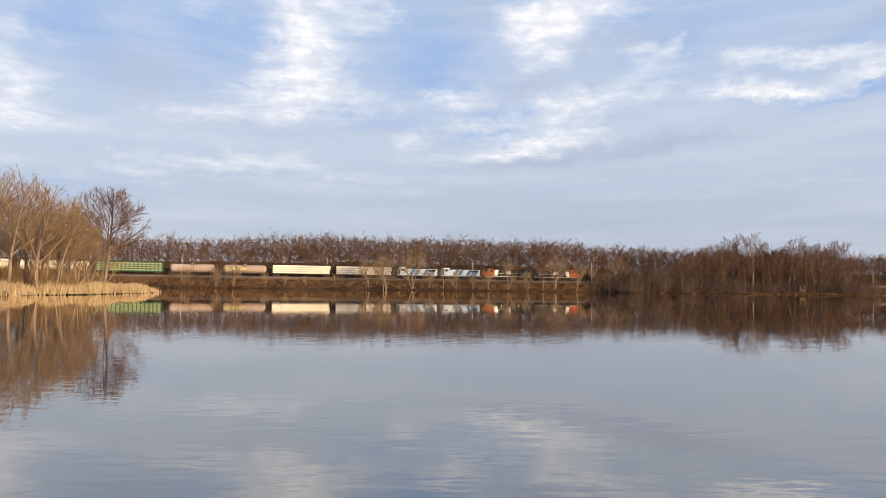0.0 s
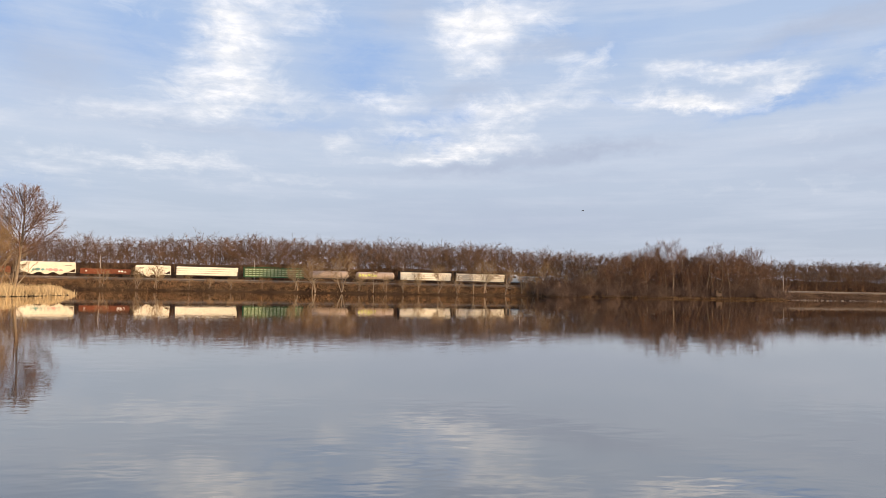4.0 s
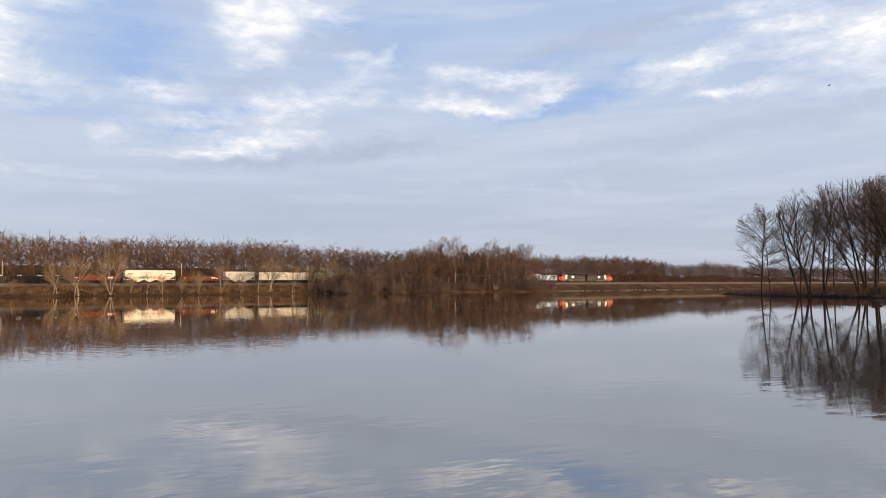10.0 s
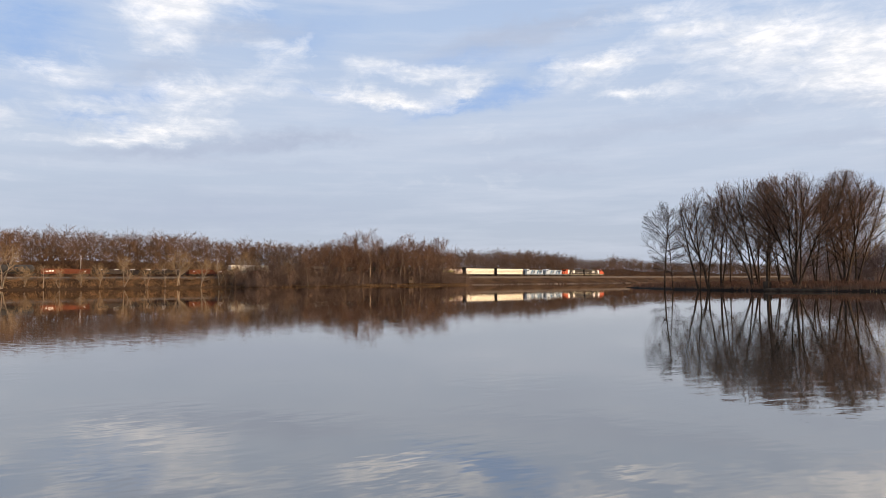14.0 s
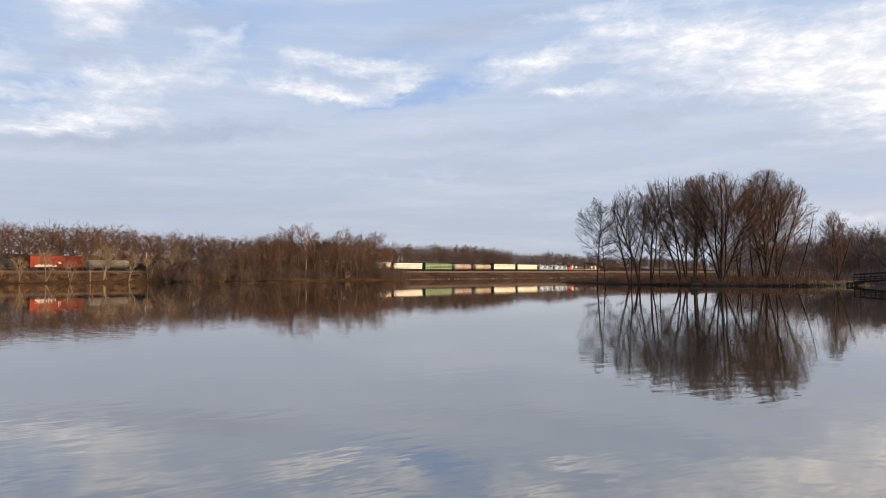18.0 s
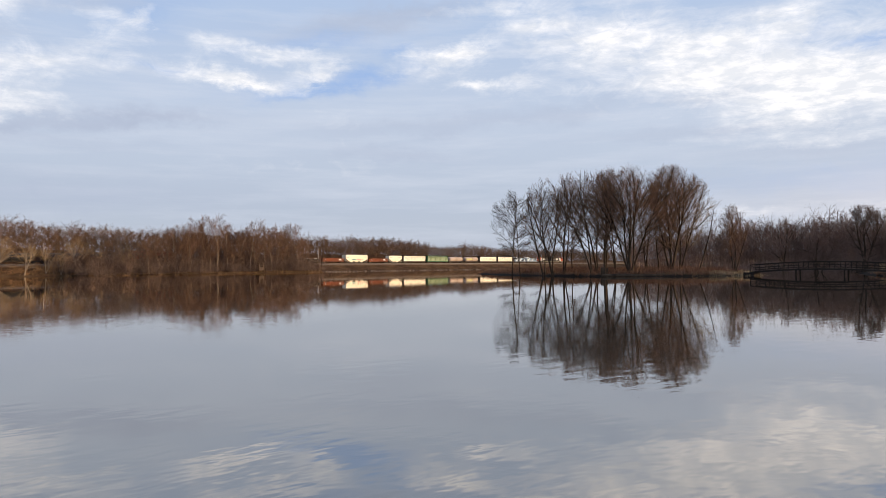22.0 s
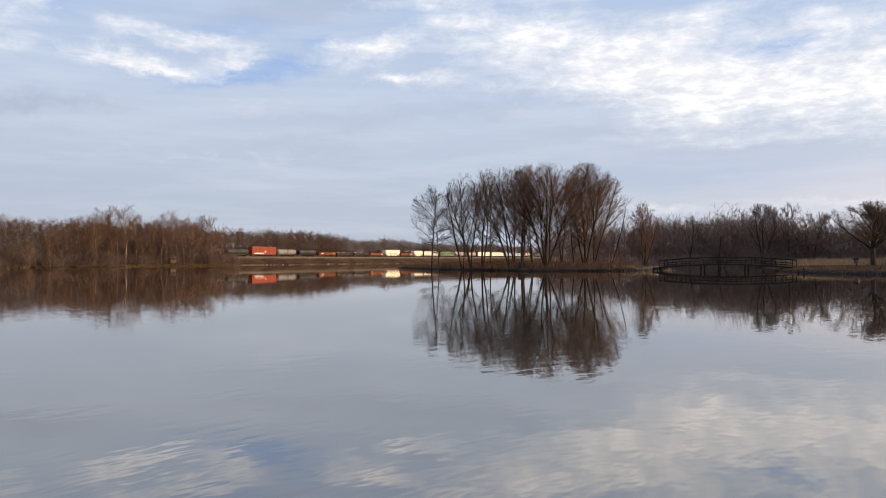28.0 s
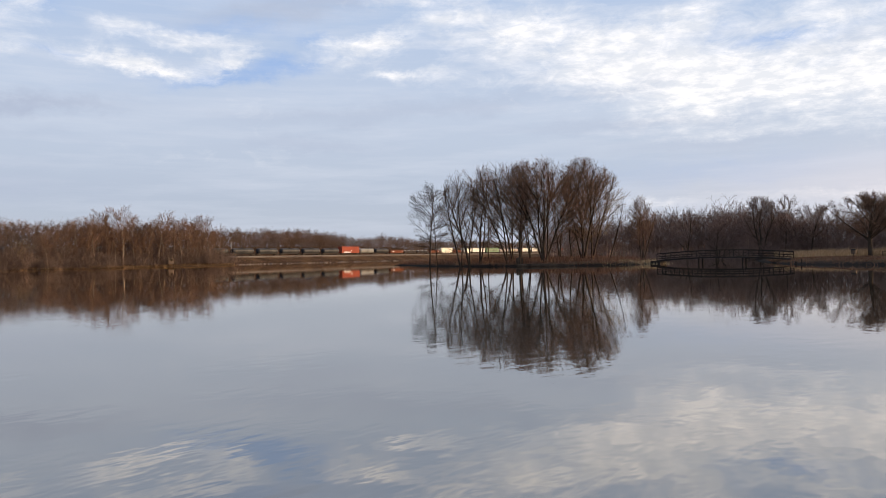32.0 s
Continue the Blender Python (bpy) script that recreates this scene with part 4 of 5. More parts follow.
# ---- the sunlit point with its tall trees ----
def build_left_point():
    rng = np.random.default_rng(41)
    kinds = []
    for k in range(6):
        n = (1, 2, 1, 3, 2, 1)[k]
        stems = [(rng.normal(0, 0.35), rng.normal(0, 0.35), rng.normal(0, 0.16), rng.normal(0, 0.16), rng.uniform(15, 18.5), 0.2 if n > 1 else 0.27) for _ in range(n)]
        segs = grow(rng, stems, [lv(10 if n > 1 else 17, 0.25, 0.40, 42, 3, 0.5, 0.055), lv(8, 0.15, 0.42, 38, 2, 0.5, 0.024), lv(4, 0.2, 0.5, 34, 1, 0.65, 0.016)], wander=0.055, up=0.05, dome=(0, 0, 9.2, 5.2, 7.4))
        t = tree_thing("tall_tree", segs, BARK, TWIG_TAN, 2, (-2, 0.65, 0.022))
        kinds.append(tagged(t, "tall bare tree lit gold on the reedy point", "tree", "trees on the reedy point"))
    used = 0
    spots = [(-30.6, 121, 1.05), (-29.6, 127, 1.0), (-29.0, 124, 0.95), (-28.4, 131, 1.0), (-27.6, 128, 0.9), (-27.0, 136, 0.86), (-26.4, 134, 0.84), (-25.9, 142, 0.9), (-31.6, 130, 1.1), (-32.5, 124, 1.05), (-30.2, 140, 1.05), (-28.8, 146, 1.0), (-27.4, 150, 0.95), (-33.5, 135, 1.1), (-31.2, 152, 1.1), (-26.8, 158, 0.8), (-25.6, 150, 0.75), (-34.5, 120, 1.0), (-36, 130, 1.0), (-29.4, 160, 1.1), (-32.2, 165, 1.1), (-35, 150, 1.1), (-24.9, 160, 0.72)]
    for az, d, sc in spots:
        m = at_ground(*polar(az, d), rng.uniform(0, 360), sc * 1.05)
        if used < len(kinds):
            kinds[used].matrix_basis = m
        else:
            copy_thing(kinds[rng.integers(len(kinds))], m)
        used += 1
    # the single round-headed tree at the tip
    r2 = np.random.default_rng(44)
    segs = grow(r2, [(0, 0, 0.02, 0, 14.0, 0.28)], [lv(34, 0.34, 0.60, 56, 5, 0.4, 0.05), lv(12, 0.15, 0.36, 34, 2, 0.5, 0.026), lv(5, 0.2, 0.5, 32, 1, 0.65, 0.016)], wander=0.035, up=0.03, dome=(0.3, 0, 9.9, 6.1, 6.3))
    t = tree_thing("round_crowned_tree", segs, BARK, TWIG, 1, (-3, 0.55, 0.02))
    t.matrix_basis = at_ground(*polar(-24.65, 142), 30, 1.16)
    tagged(t, "bare tree with a round fan crown and straight trunk", "tree", "trees on the reedy point")
    # leaning and broken stems
    for az, d, lx, ln in ((-26.2, 133, -0.5, 9), (-24.9, 138, 0.75, 6), (-24.2, 140, -0.9, 5.5), (-27.9, 124, 0.45, 8), (-28.8, 122, -0.25, 10)):
        g = grow(r2, [(0, 0, lx, 0.1, ln, 0.13)], [lv(5, 0.3, 0.35, 40, 2, 0.5, 0.04), lv(3, 0.3, 0.5, 36, 1, 0.6, 0.025)], wander=0.06)
        t = tree_thing("leaning_tree", g, BARK_PALE, TWIG_TAN, 1)
        t.matrix_basis = at_ground(*polar(az, d))
        tagged(t, "thin bare tree leaning over the reeds", "tree", "leaning trees on the reedy point")
    # undergrowth
    bush = [bush_template(rng, 150, 3.6, 0.7, 0.03) for _ in range(5)]
    spots = [(*polar(rng.uniform(-36, -25.7), rng.uniform(126, 175)), rng.uniform(0.6, 1.2), 1.0) for _ in range(190)]
    scattered("undergrowth", bush, spots, TWIG_TAN, "tangled tan undergrowth below the tall trees", "brush", 12)
    pts = []
    edge = [(x * K, y * K) for x, y in [(-57.5, 90), (-57.3, 95), (-57, 106), (-54.8, 115), (-54.5, 127), (-55, 142), (-59, 153)]]
    for _ in range(17000):
        k = rng.uniform(0, len(edge) - 1.001)
        i, f = int(k), k % 1
        x, y = edge[i][0] + (edge[i + 1][0] - edge[i][0]) * f, edge[i][1] + (edge[i + 1][1] - edge[i][1]) * f
        pts.append((x - abs(rng.normal(0, 4.0)) - 0.1 + rng.normal(0, 0.3), y + rng.normal(0, 0.8)))
    blades("reeds", pts, 1.0, 0.07, STRAW, "tall golden dry reeds along the point", 13, "reeds", clumpy=0.7)


build_left_point()


# ---- the wooded island ----
def build_island():
    rng = np.random.default_rng(53)

    def crown(n1, n2, a=36, first=0.3, ln=0.45):
        return [lv(n1 + 6, first * 0.6, ln, a * 1.12, 3, 0.5, 0.06), lv(n2 + 4, 0.12, 0.42, 38, 2, 0.5, 0.028), lv(4, 0.12, 0.52, 36, 1, 0.65, 0.018)]

    # the crowns' tops and half widths
    tops = [(20.6, 4.9), (19.0, 2.2), (20.8, 4.4), (21.8, 4.6), (22.2, 4.4), (20.0, 3.0), (21.6, 5.0), (22.0, 4.6), (22.2, 4.6), (21.0, 4.4), (21.6, 8.6), (21.8, 4.8), (22.0, 6.6), (21.0, 5.4), (20.6, 4.4)]

    # azimuth, distance, stems (lean across the view, lean away, length, radius), levels, twig colour
    plan = [
        # first two: near-black twig colour paints in their backlit look
        (46.7, 172, [(0.02, 0, 19.5, 0.21)], crown(40, 7, 58, 0.14, 0.40), BARK_DARK),
        (47.35, 168, [(0.01, 0, 16.5, 0.15)], crown(26, 6, 50, 0.15, 0.28), BARK_DARK),
        (49.2, 157, [(-0.14, 0.05, 17.5, 0.26), (0.03, 0, 12, 0.17)], crown(12, 6), TWIG),
        (49.9, 158, [(-0.20, 0, 18, 0.30), (-0.06, 0.1, 17.5, 0.22)], crown(13, 6), TWIG),
        (50.75, 160, [(0.05, 0.05, 19.5, 0.27), (0.10, -0.1, 17, 0.18)], crown(14, 6, 30), TWIG_RED),
        (51.4, 166, [(-0.03, 0, 16, 0.16)], crown(9, 5), TWIG),
        (52.9, 152, [(-0.26, 0.05, 19, 0.25), (-0.10, 0, 18, 0.2)], crown(13, 6), TWIG),
        (53.3, 158, [(-0.05, 0, 20, 0.24), (0.05, 0.1, 18, 0.2)], crown(14, 6, 28), TWIG_RED),
        (53.9, 155, [(0.0, 0, 20, 0.34), (0.09, 0.1, 18, 0.2)], crown(15, 6, 30), TWIG_RED),
        (54.7, 162, [(0.04, 0, 18.5, 0.2), (-0.06, 0, 17, 0.16)], crown(12, 6), TWIG_RED),
        (55.7, 149, [(0.0, 0, 18, 0.34), (-0.36, 0, 15, 0.24), (0.36, 0.05, 15, 0.24), (-0.18, 0.15, 17, 0.2), (0.17, -0.1, 17, 0.2)], crown(11, 6), TWIG),
        (57.0, 166, [(0.05, 0, 18, 0.2), (-0.1, 0, 17, 0.18)], crown(12, 6), TWIG_RED),
        (58.7, 155, [(-0.18, 0, 17, 0.24), (0.0, 0, 19, 0.28), (0.17, 0, 18, 0.24), (0.30, 0.1, 15, 0.2), (-0.07, 0.1, 18, 0.2)], crown(11, 6), TWIG),
        (59.4, 162, [(0.1, 0, 18, 0.22), (0.22, 0, 16, 0.2)], crown(12, 6), TWIG_TAN),
        (57.9, 170, [(0.0, 0, 17, 0.2)], crown(12, 6), TWIG),
    ]
    for (az, d, stems, levels, twig), (top, wide) in zip(plan, tops):
        a = radians(az)
        top, wide = top + 1.5, wide * 1.2
        stems = [(lx, la, top, r) for lx, la, _, r in stems]
        lean = sum(q[0] for q in stems) / len(stems) * top * 0.55
        tr = [(0.35 * i * math.cos(a) * (1 if lx >= 0 else -1) * 0.5, -0.35 * i * math.sin(a) * 0.5, lx * math.cos(a) + la * math.sin(a), -lx * math.sin(a) + la * math.cos(a), h, r) for i, (lx, la, h, r) in enumerate(stems)]
        segs = grow(rng, tr, levels, wander=0.05, up=0.04, dome=(lean * math.cos(a), -lean * math.sin(a), top * 0.58, wide, top * 0.42))
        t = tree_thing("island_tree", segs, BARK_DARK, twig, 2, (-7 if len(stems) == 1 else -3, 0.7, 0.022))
        t.matrix_basis = at_ground(*polar(az, d), scale=0.93, sink=0.0)
        tagged(t, "many-stemmed bare tree on the grassy island" if len(stems) > 2 else "tall bare dark-barked tree on the grassy island", "tree", "trees on the island")
    a = radians(61)
    segs = grow(rng, [(0, 0, 0.33 * math.cos(a), -0.33 * math.sin(a), 13.5, 0.15)], [lv(4, 0.5, 0.22, 40, 2, 0.5, 0.03), lv(4, 0.3, 0.5, 36, 1, 0.6, 0.02)], wander=0.03)
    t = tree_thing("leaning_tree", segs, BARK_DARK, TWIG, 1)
    t.matrix_basis = at_ground(*polar(60.75, 152))
    tagged(t, "thin bare trunk leaning steeply on the island", "tree")
    segs = grow(rng, [(-0.2, 0, -0.1, 0.05, 12, 0.17), (0.1, 0, 0.08, -0.1, 13, 0.2), (0.3, 0, 0.2, -0.2, 11, 0.15)], [lv(12, 0.2, 0.4, 34, 3, 0.5, 0.045), lv(7, 0.15, 0.45, 36, 2, 0.6, 0.026), lv(4, 0.2, 0.5, 34, 1, 0.65, 0.017)], wander=0.06, dome=(0, 0, 7.6, 3.2, 5.6))
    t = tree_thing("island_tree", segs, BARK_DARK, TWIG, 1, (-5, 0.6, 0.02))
    t.matrix_basis = at_ground(*polar(63.25, 151), 0, 1.0)
    tagged(t, "small forked bare tree by the footbridge", "tree", "trees on the island")
    pts = []
    while len(pts) < 30000:
        x, y = rng.uniform(116, 168), rng.uniform(62, 158)
        pts.append((x * K, y * K))
    P = np.array(pts)
    keep = inside_far(ISLE, P[:, 0], P[:, 1]) > 0.4
    blades("island_grass", P[keep], 0.95, 0.07, GRASS, "brown dry grass covering the island", 15, tilt=0.5)
    P = P[inside_far(ISLE, P[:, 0], P[:, 1]) > 1.2][:420]
    low = [bush_template(rng, 60, 1.5, 0.5, 0.035) for _ in range(5)]
    scattered("island_brush", low, [(x, y, rng.uniform(0.5, 1.0), 1.0) for x, y in P], BRUSH_RED, "low reddish-brown bare brush on the island", "brush", 17)
    # dark stump by the water
    bm = drum(0.75, 0, 1.5, "z", sides=11)
    for v in bm.verts:
        v.co.x *= 1.0 + 0.12 * math.sin(v.co.y * 9)
        v.co.z += 0.12 * math.sin(v.co.x * 5 + v.co.y * 3) * (v.co.z > 0.5)
    st = part("tree_stump", bm, BARK_DARK)
    st.matrix_basis = at_ground(*polar(53.85, 147.5))
    tagged(st, "dark broken tree stump at the island's edge", "stump")
    # drift log along the edge
    bm = drum(0.28, -9, 9, "x", sides=9, dome=0.6)
    for v in bm.verts:
        v.co.z += 0.12 * math.sin(v.co.x * 0.6)
    lg = part("drift_log", bm, BARK_DARK)
    x, y = polar(57.5, 143.6)
    lg.matrix_basis = pose(x, y, 0.12, 0, 0, -58)
    tagged(lg, "long dark log lying along the waterline", "log")


build_island()


# ---- the bank with the footbridge ----
def build_right_bank():
    rng = np.random.default_rng(61)
    tries = []
    for k in range(500):
        # the last fifty, past 84 degrees, stand out of view and only cast shade
        az = rng.uniform(55.5, 84) if k < 450 else rng.uniform(84, 118)
        d = (212 if az < 72 else 205 - (az - 72) * 0.6) + abs(rng.normal(0, 26))
        tries.append((*polar(az, d), float(np.interp(az, [55, 62, 66, 70, 73, 75, 82, 86, 118], [0.98, 0.96, 0.96, 0.90, 0.80, 0.66, 0.64, 0.76, 0.86])) * rng.uniform(0.75, 1.02), 1.0))
    P = np.array(tries)
    for _ in range(30):
        wet = inside_far(LAKE, P[:, 0], P[:, 1]) > -3
        P[wet, :2] *= 1.03
    places = [tuple(p) for p in P]
    scattered("right_woods", wood_templates(62, 9, 17.0, 12, 3, 4, 0.068), places, WOODS_DARK, "dark bare woods behind the footbridge, going on unseen for shade", "woods", 63)
    bush = [bush_template(rng, 150, 3.4, 0.8, 0.06) for _ in range(5)]
    spots = [(*polar(rng.uniform(62, 100), rng.uniform(196, 225)), rng.uniform(0.7, 1.4), 1.0) for _ in range(260)]
    scattered("wood_edge_brush", bush, spots, WOODS_DARK, "dark brush along the edge of the woods", "brush", 64)
    # larger trees that stand out
    hero = [
        (68.7, 196, [(-0.25, 0.0, 10, 0.3), (0.12, 0, 9, 0.22), (0.75, 0.0, 8, 0.18)], "dark gnarled tree with twisted limbs behind the footbridge"),
        (71.6, 205, [(-0.08, 0, 15, 0.3), (0.05, 0.05, 15.5, 0.3), (0.22, 0, 14, 0.24)], "broad bare tree rising over the woods"),
        (73.2, 208, [(0.05, 0, 14.5, 0.26)], "broad bare tree rising over the woods"),
        (66.5, 210, [(0, 0, 14, 0.25)], "broad bare tree rising over the woods"),
        (74.9, 200, [(0.0, 0, 11.5, 0.18)], "slim bare tree at the wood's edge"),
    ]
    for az, d, stems, label in hero:
        a = radians(az)
        tr = [(0.3 * i, 0, lx * math.cos(a), -lx * math.sin(a), h, r) for i, (lx, la, h, r) in enumerate(stems)]
        segs = grow(rng, tr, [lv(13, 0.25, 0.48, 50, 4, 0.5, 0.06), lv(8, 0.15, 0.44, 42, 3, 0.55, 0.035), lv(5, 0.2, 0.5, 38, 1, 0.65, 0.022)], wander=0.14 if az < 69 and az > 67 else 0.08, dome=None if 67 < az < 69 else (0, 0, stems[0][2] * 0.66, 5.6, stems[0][2] * 0.46))
        t = tree_thing("woodland_tree", segs, BARK_DARK, WOODS_DARK, 2, (-6, 0.7, 0.03))
        t.matrix_basis = at_ground(*polar(az, d), 0, 1.0)
        tagged(t, label, "tree", "trees of the dark woods")
    # the round tree on the lawn
    segs = grow(rng, [(0, 0, 0.0, 0, 8.0, 0.46)], [lv(36, 0.30, 1.45, 54, 6, 0.42, 0.06), lv(11, 0.2, 0.34, 38, 2, 0.5, 0.03), lv(5, 0.2, 0.45, 36, 1, 0.6, 0.02), lv(2, 0.3, 0.5, 36, 1, 0.7, 0.014)], wander=0.05, up=0.03, dome=(0, 0, 6.2, 8.6, 4.9))
    t = tree_thing("lawn_tree", segs, BARK_DARK, TWIG, 2, (-4, 0.55, 0.022))
    t.matrix_basis = at_ground(*polar(78.5, 151), 40, 1.05)
    tips = segs[segs[:, 8] == 3]
    tips = tips[(tips[:, 3] * math.cos(radians(78)) - tips[:, 4] * math.sin(radians(78))) < -1.5]
    bm = bmesh.new()
    for k in rng.choice(len(tips), min(170, len(tips)), replace=False):
        bmesh.ops.create_icosphere(bm, subdivisions=1, radius=rng.uniform(0.05, 0.10), matrix=Matrix.Translation(tips[k, 3:6]) @ Matrix.Diagonal((1, 1, 1.4, 1)))
    part("seed_clusters", bm, BARK_DARK, t, "dark clinging leaf clusters")
    tagged(t.children[-1], kind="stuff")
    tagged(t, "short bare tree with a wide round crown on the lawn", "tree")
    pts = [polar(rng.uniform(72.6, 84), rng.uniform(158, 196)) for _ in range(9000)]
    blades("meadow_grass", pts, 1.3, 0.07, MEADOW, "tall golden meadow grass behind the lawn", 66, tilt=0.4)
    pts = [polar(rng.uniform(71, 88), rng.uniform(104, 160)) for _ in range(12000)]
    P = np.array(pts)
    keep = inside_far(LAKE, P[:, 0], P[:, 1]) < -0.3
    blades("lawn_grass", P[keep], 0.24, 0.12, GRASS, "short dull winter lawn by the water", 67)
    pts = [(K * 136 + rng.normal(0, 5), K * 67 + rng.normal(0, 2.0)) for _ in range(1200)]
    blades("bridge_end_grass", pts, 0.6, 0.06, STRAW, "pale dry grass at the bridge's end", 68)


build_right_bank()


def sorted_box(x0, x1, y0, y1, z0, z1):
    return min(x0, x1), max(x0, x1), y0, y1, z0, z1


def build_footbridge():
    a, b = Vector((135.4, 64.5, 0)) * K, Vector((137.0, 40.2, 0)) * K
    length = (b - a).length
    base = new("footbridge")
    ang = math.degrees(math.atan2(b.y - a.y, b.x - a.x))
    base.matrix_basis = pose((a.x + b.x) / 2, (a.y + b.y) / 2, 0.0, 0, 0, ang)
    tagged(base, "arched dark timber and steel footbridge over the channel", "bridge")
    half = length / 2

    def rise(x):
        return 0.58 + 0.50 * (1 - (x / half) ** 2)

    n = 14
    xs = [-half + length * i / n for i in range(n + 1)]
    for side in (-1.25, 1.25):
        for name, dz, w in (("bottom_chord", 0.0, 0.22), ("top_rail", 1.25, 0.15), ("mid_rail", 0.72, 0.09), ("low_rail", 0.36, 0.08)):
            bm = bmesh.new()
            for p, q in zip(xs, xs[1:]):
                bar(bm, (p, side, rise(p) + dz), (q, side, rise(q) + dz), w)
            part(name, bm, TIMBER, base)
        for x in xs:
            part("post", bar(bmesh.new(), (x, side, rise(x) - 0.05), (x, side, rise(x) + 1.25), 0.11), TIMBER, base)
        for k, (p, q) in enumerate(zip(xs, xs[1:])):
            lo, hi = (p, q) if k % 2 else (q, p)
            part("brace", bar(bmesh.new(), (lo, side, rise(lo)), (hi, side, rise(hi) + 1.25), 0.07), TIMBER, base)
    board = boxes((-0.075, 0.075, -1.2, 1.2, -0.03, 0.03))
    first = part("deck_board", board, TIMBER, base)
    m = int(length / 0.17)
    for i in range(m):
        x = -half + (i + 0.5) * length / m
        ob = first if i == 0 else new("deck_board", first.data)
        ob.parent = base
        ob.matrix_basis = pose(x, 0, rise(x) + 0.08, 0, math.degrees(math.atan(1.1 * x / half ** 2)), 0)
    for s in (-1, 1):
        part("abutment", boxes(sorted_box(s * (half - 0.7), s * (half + 1.2), -1.5, 1.5, -0.6, 0.56), bevel=0.06), TIMBER, base, "low dark timber abutment")
    for x in (-half + 0.3, -half * 0.33, half * 0.33, half - 0.3):
        for side in (-1.0, 1.0):
            part("pile", drum(0.13, -1.8, rise(x), "z", (x, side), 9), TIMBER, base)


build_footbridge()


def build_shore_things():
    # hunting hut on the wooded shore
    x, y = at_bearing(26.97, -21.5)
    hut = new("hunting_hut")
    hut.matrix_basis = pose(x, y, float(height(np.array([x]), np.array([y]))[0]) + 0.0, 0, 0, 4)
    part("wall", boxes((-1.35, -1.27, -1.2, 1.2, 0.9, 3.5), (1.27, 1.35, -1.2, 1.2, 0.9, 3.5), (-1.27, 1.27, 1.12, 1.2, 0.9, 3.5), (-1.27, 1.27, -1.2, -1.12, 0.9, 2.35), (-1.27, -0.75, -1.2, -1.12, 2.35, 3.1), (0.75, 1.27, -1.2, -1.12, 2.35, 3.1), (-1.27, 1.27, -1.2, -1.12, 3.1, 3.5)), PLY, hut, "weathered plywood walls with a shooting window")
    part("roof", prism([(-1.55, 3.5), (1.55, 3.62), (1.55, 3.72), (-1.55, 3.6)], -1.45, 1.4), TIMBER, hut)
    part("floor", boxes((-1.35, 1.35, -1.2, 1.2, 0.78, 0.9)), TIMBER, hut)
    for lx in (-1.2, 1.2):
        for ly in (-1.05, 1.05):
            part("leg", boxes((lx - 0.07, lx + 0.07, ly - 0.07, ly + 0.07, -0.6, 0.78)), TIMBER, hut)
    tagged(hut, "small plywood hunting hut on stilts at the shore", "hut")
    # line-side poles
    for az in (-19.4, -8.6, 2.9, 12.2, 18.2, 31.4):
        x, y = at_bearing(az, 5.0)
        p = new("line_pole")
        part("shaft", drum(0.13, 0, 8.6, "z", sides=8), POLE, p)
        part("cap", boxes((-0.16, 0.16, -0.16, 0.16, 8.6, 8.7)), POLE, p)
        p.matrix_basis = pose(x, y, float(height(np.array([x]), np.array([y]))[0]) - 0.1)
        tagged(p, "thin pale wooden pole beside the railway", "pole", "poles beside the railway")
    # pale stones at the foot of the open railway bank
    rng = np.random.default_rng(71)
    heap = tagged(new("riprap"), "row of pale stones at the foot of the railway bank", "riprap", kind="structure")
    meshes = []
    for _ in range(5):
        bm = bmesh.new()
        bmesh.ops.create_icosphere(bm, subdivisions=1, radius=1.0)
        for v in bm.verts:
            v.co *= rng.uniform(0.72, 1.15)
        bmesh.ops.scale(bm, vec=(1.0, 0.8, 0.75), verts=bm.verts)
        me = bpy.data.meshes.new("stone")
        bm.to_mesh(me), bm.free()
        me.materials.append(STONE)
        meshes.append(me)
    for k in range(420):
        s = rng.uniform(222, 560)
        x, y = along(s, -15.0 + rng.normal(0, 0.25))
        st = new("stone", meshes[k % 5])
        st.parent = heap
        st.matrix_basis = pose(x, y, rng.uniform(-0.15, 0.15), *rng.uniform(0, 360, 3)) @ Matrix.Scale(rng.uniform(0.25, 0.7), 4)
    # box on a post, marker posts and rail on the lawn
    x, y = polar(77.5, 146)
    p = new("post_box")
    part("post", boxes((-0.06, 0.06, -0.06, 0.06, -0.3, 0.75)), TIMBER, p)
    part("box", boxes((-0.42, 0.42, -0.35, 0.35, 0.65, 1.25), bevel=0.03), PLY, p)
    part("lid", prism([(-0.5, 1.25), (0.5, 1.25), (0, 1.5)], -0.42, 0.42), TIMBER, p)
    p.matrix_basis = at_ground(x, y)
    tagged(p, "brown wooden box on a post on the lawn", "post box")
    for az, d in ((73.9, 124.5), (74.25, 124.0)):
        m = part("marker_post", drum(0.1, -0.4, 0.75, "z", sides=8), TIMBER)
        m.matrix_basis = at_ground(*polar(az, d))
        tagged(m, "short dark post standing at the water's edge", "post", "posts at the water's edge")
    f = new("rail_fence")
    for k in range(5):
        part("post", boxes((k * 2.4 - 0.06, k * 2.4 + 0.06, -0.06, 0.06, -0.2, 1.05)), PLY, f)
    for z in (0.5, 0.92):
        part("rail", boxes((-0.1, 9.7, -0.11, -0.06, z, z + 0.1)), PLY, f)
    f.matrix_basis = at_ground(*polar(79.2, 150), -80)
    tagged(f, "low wooden rail fence across the lawn", "fence")


build_shore_things()


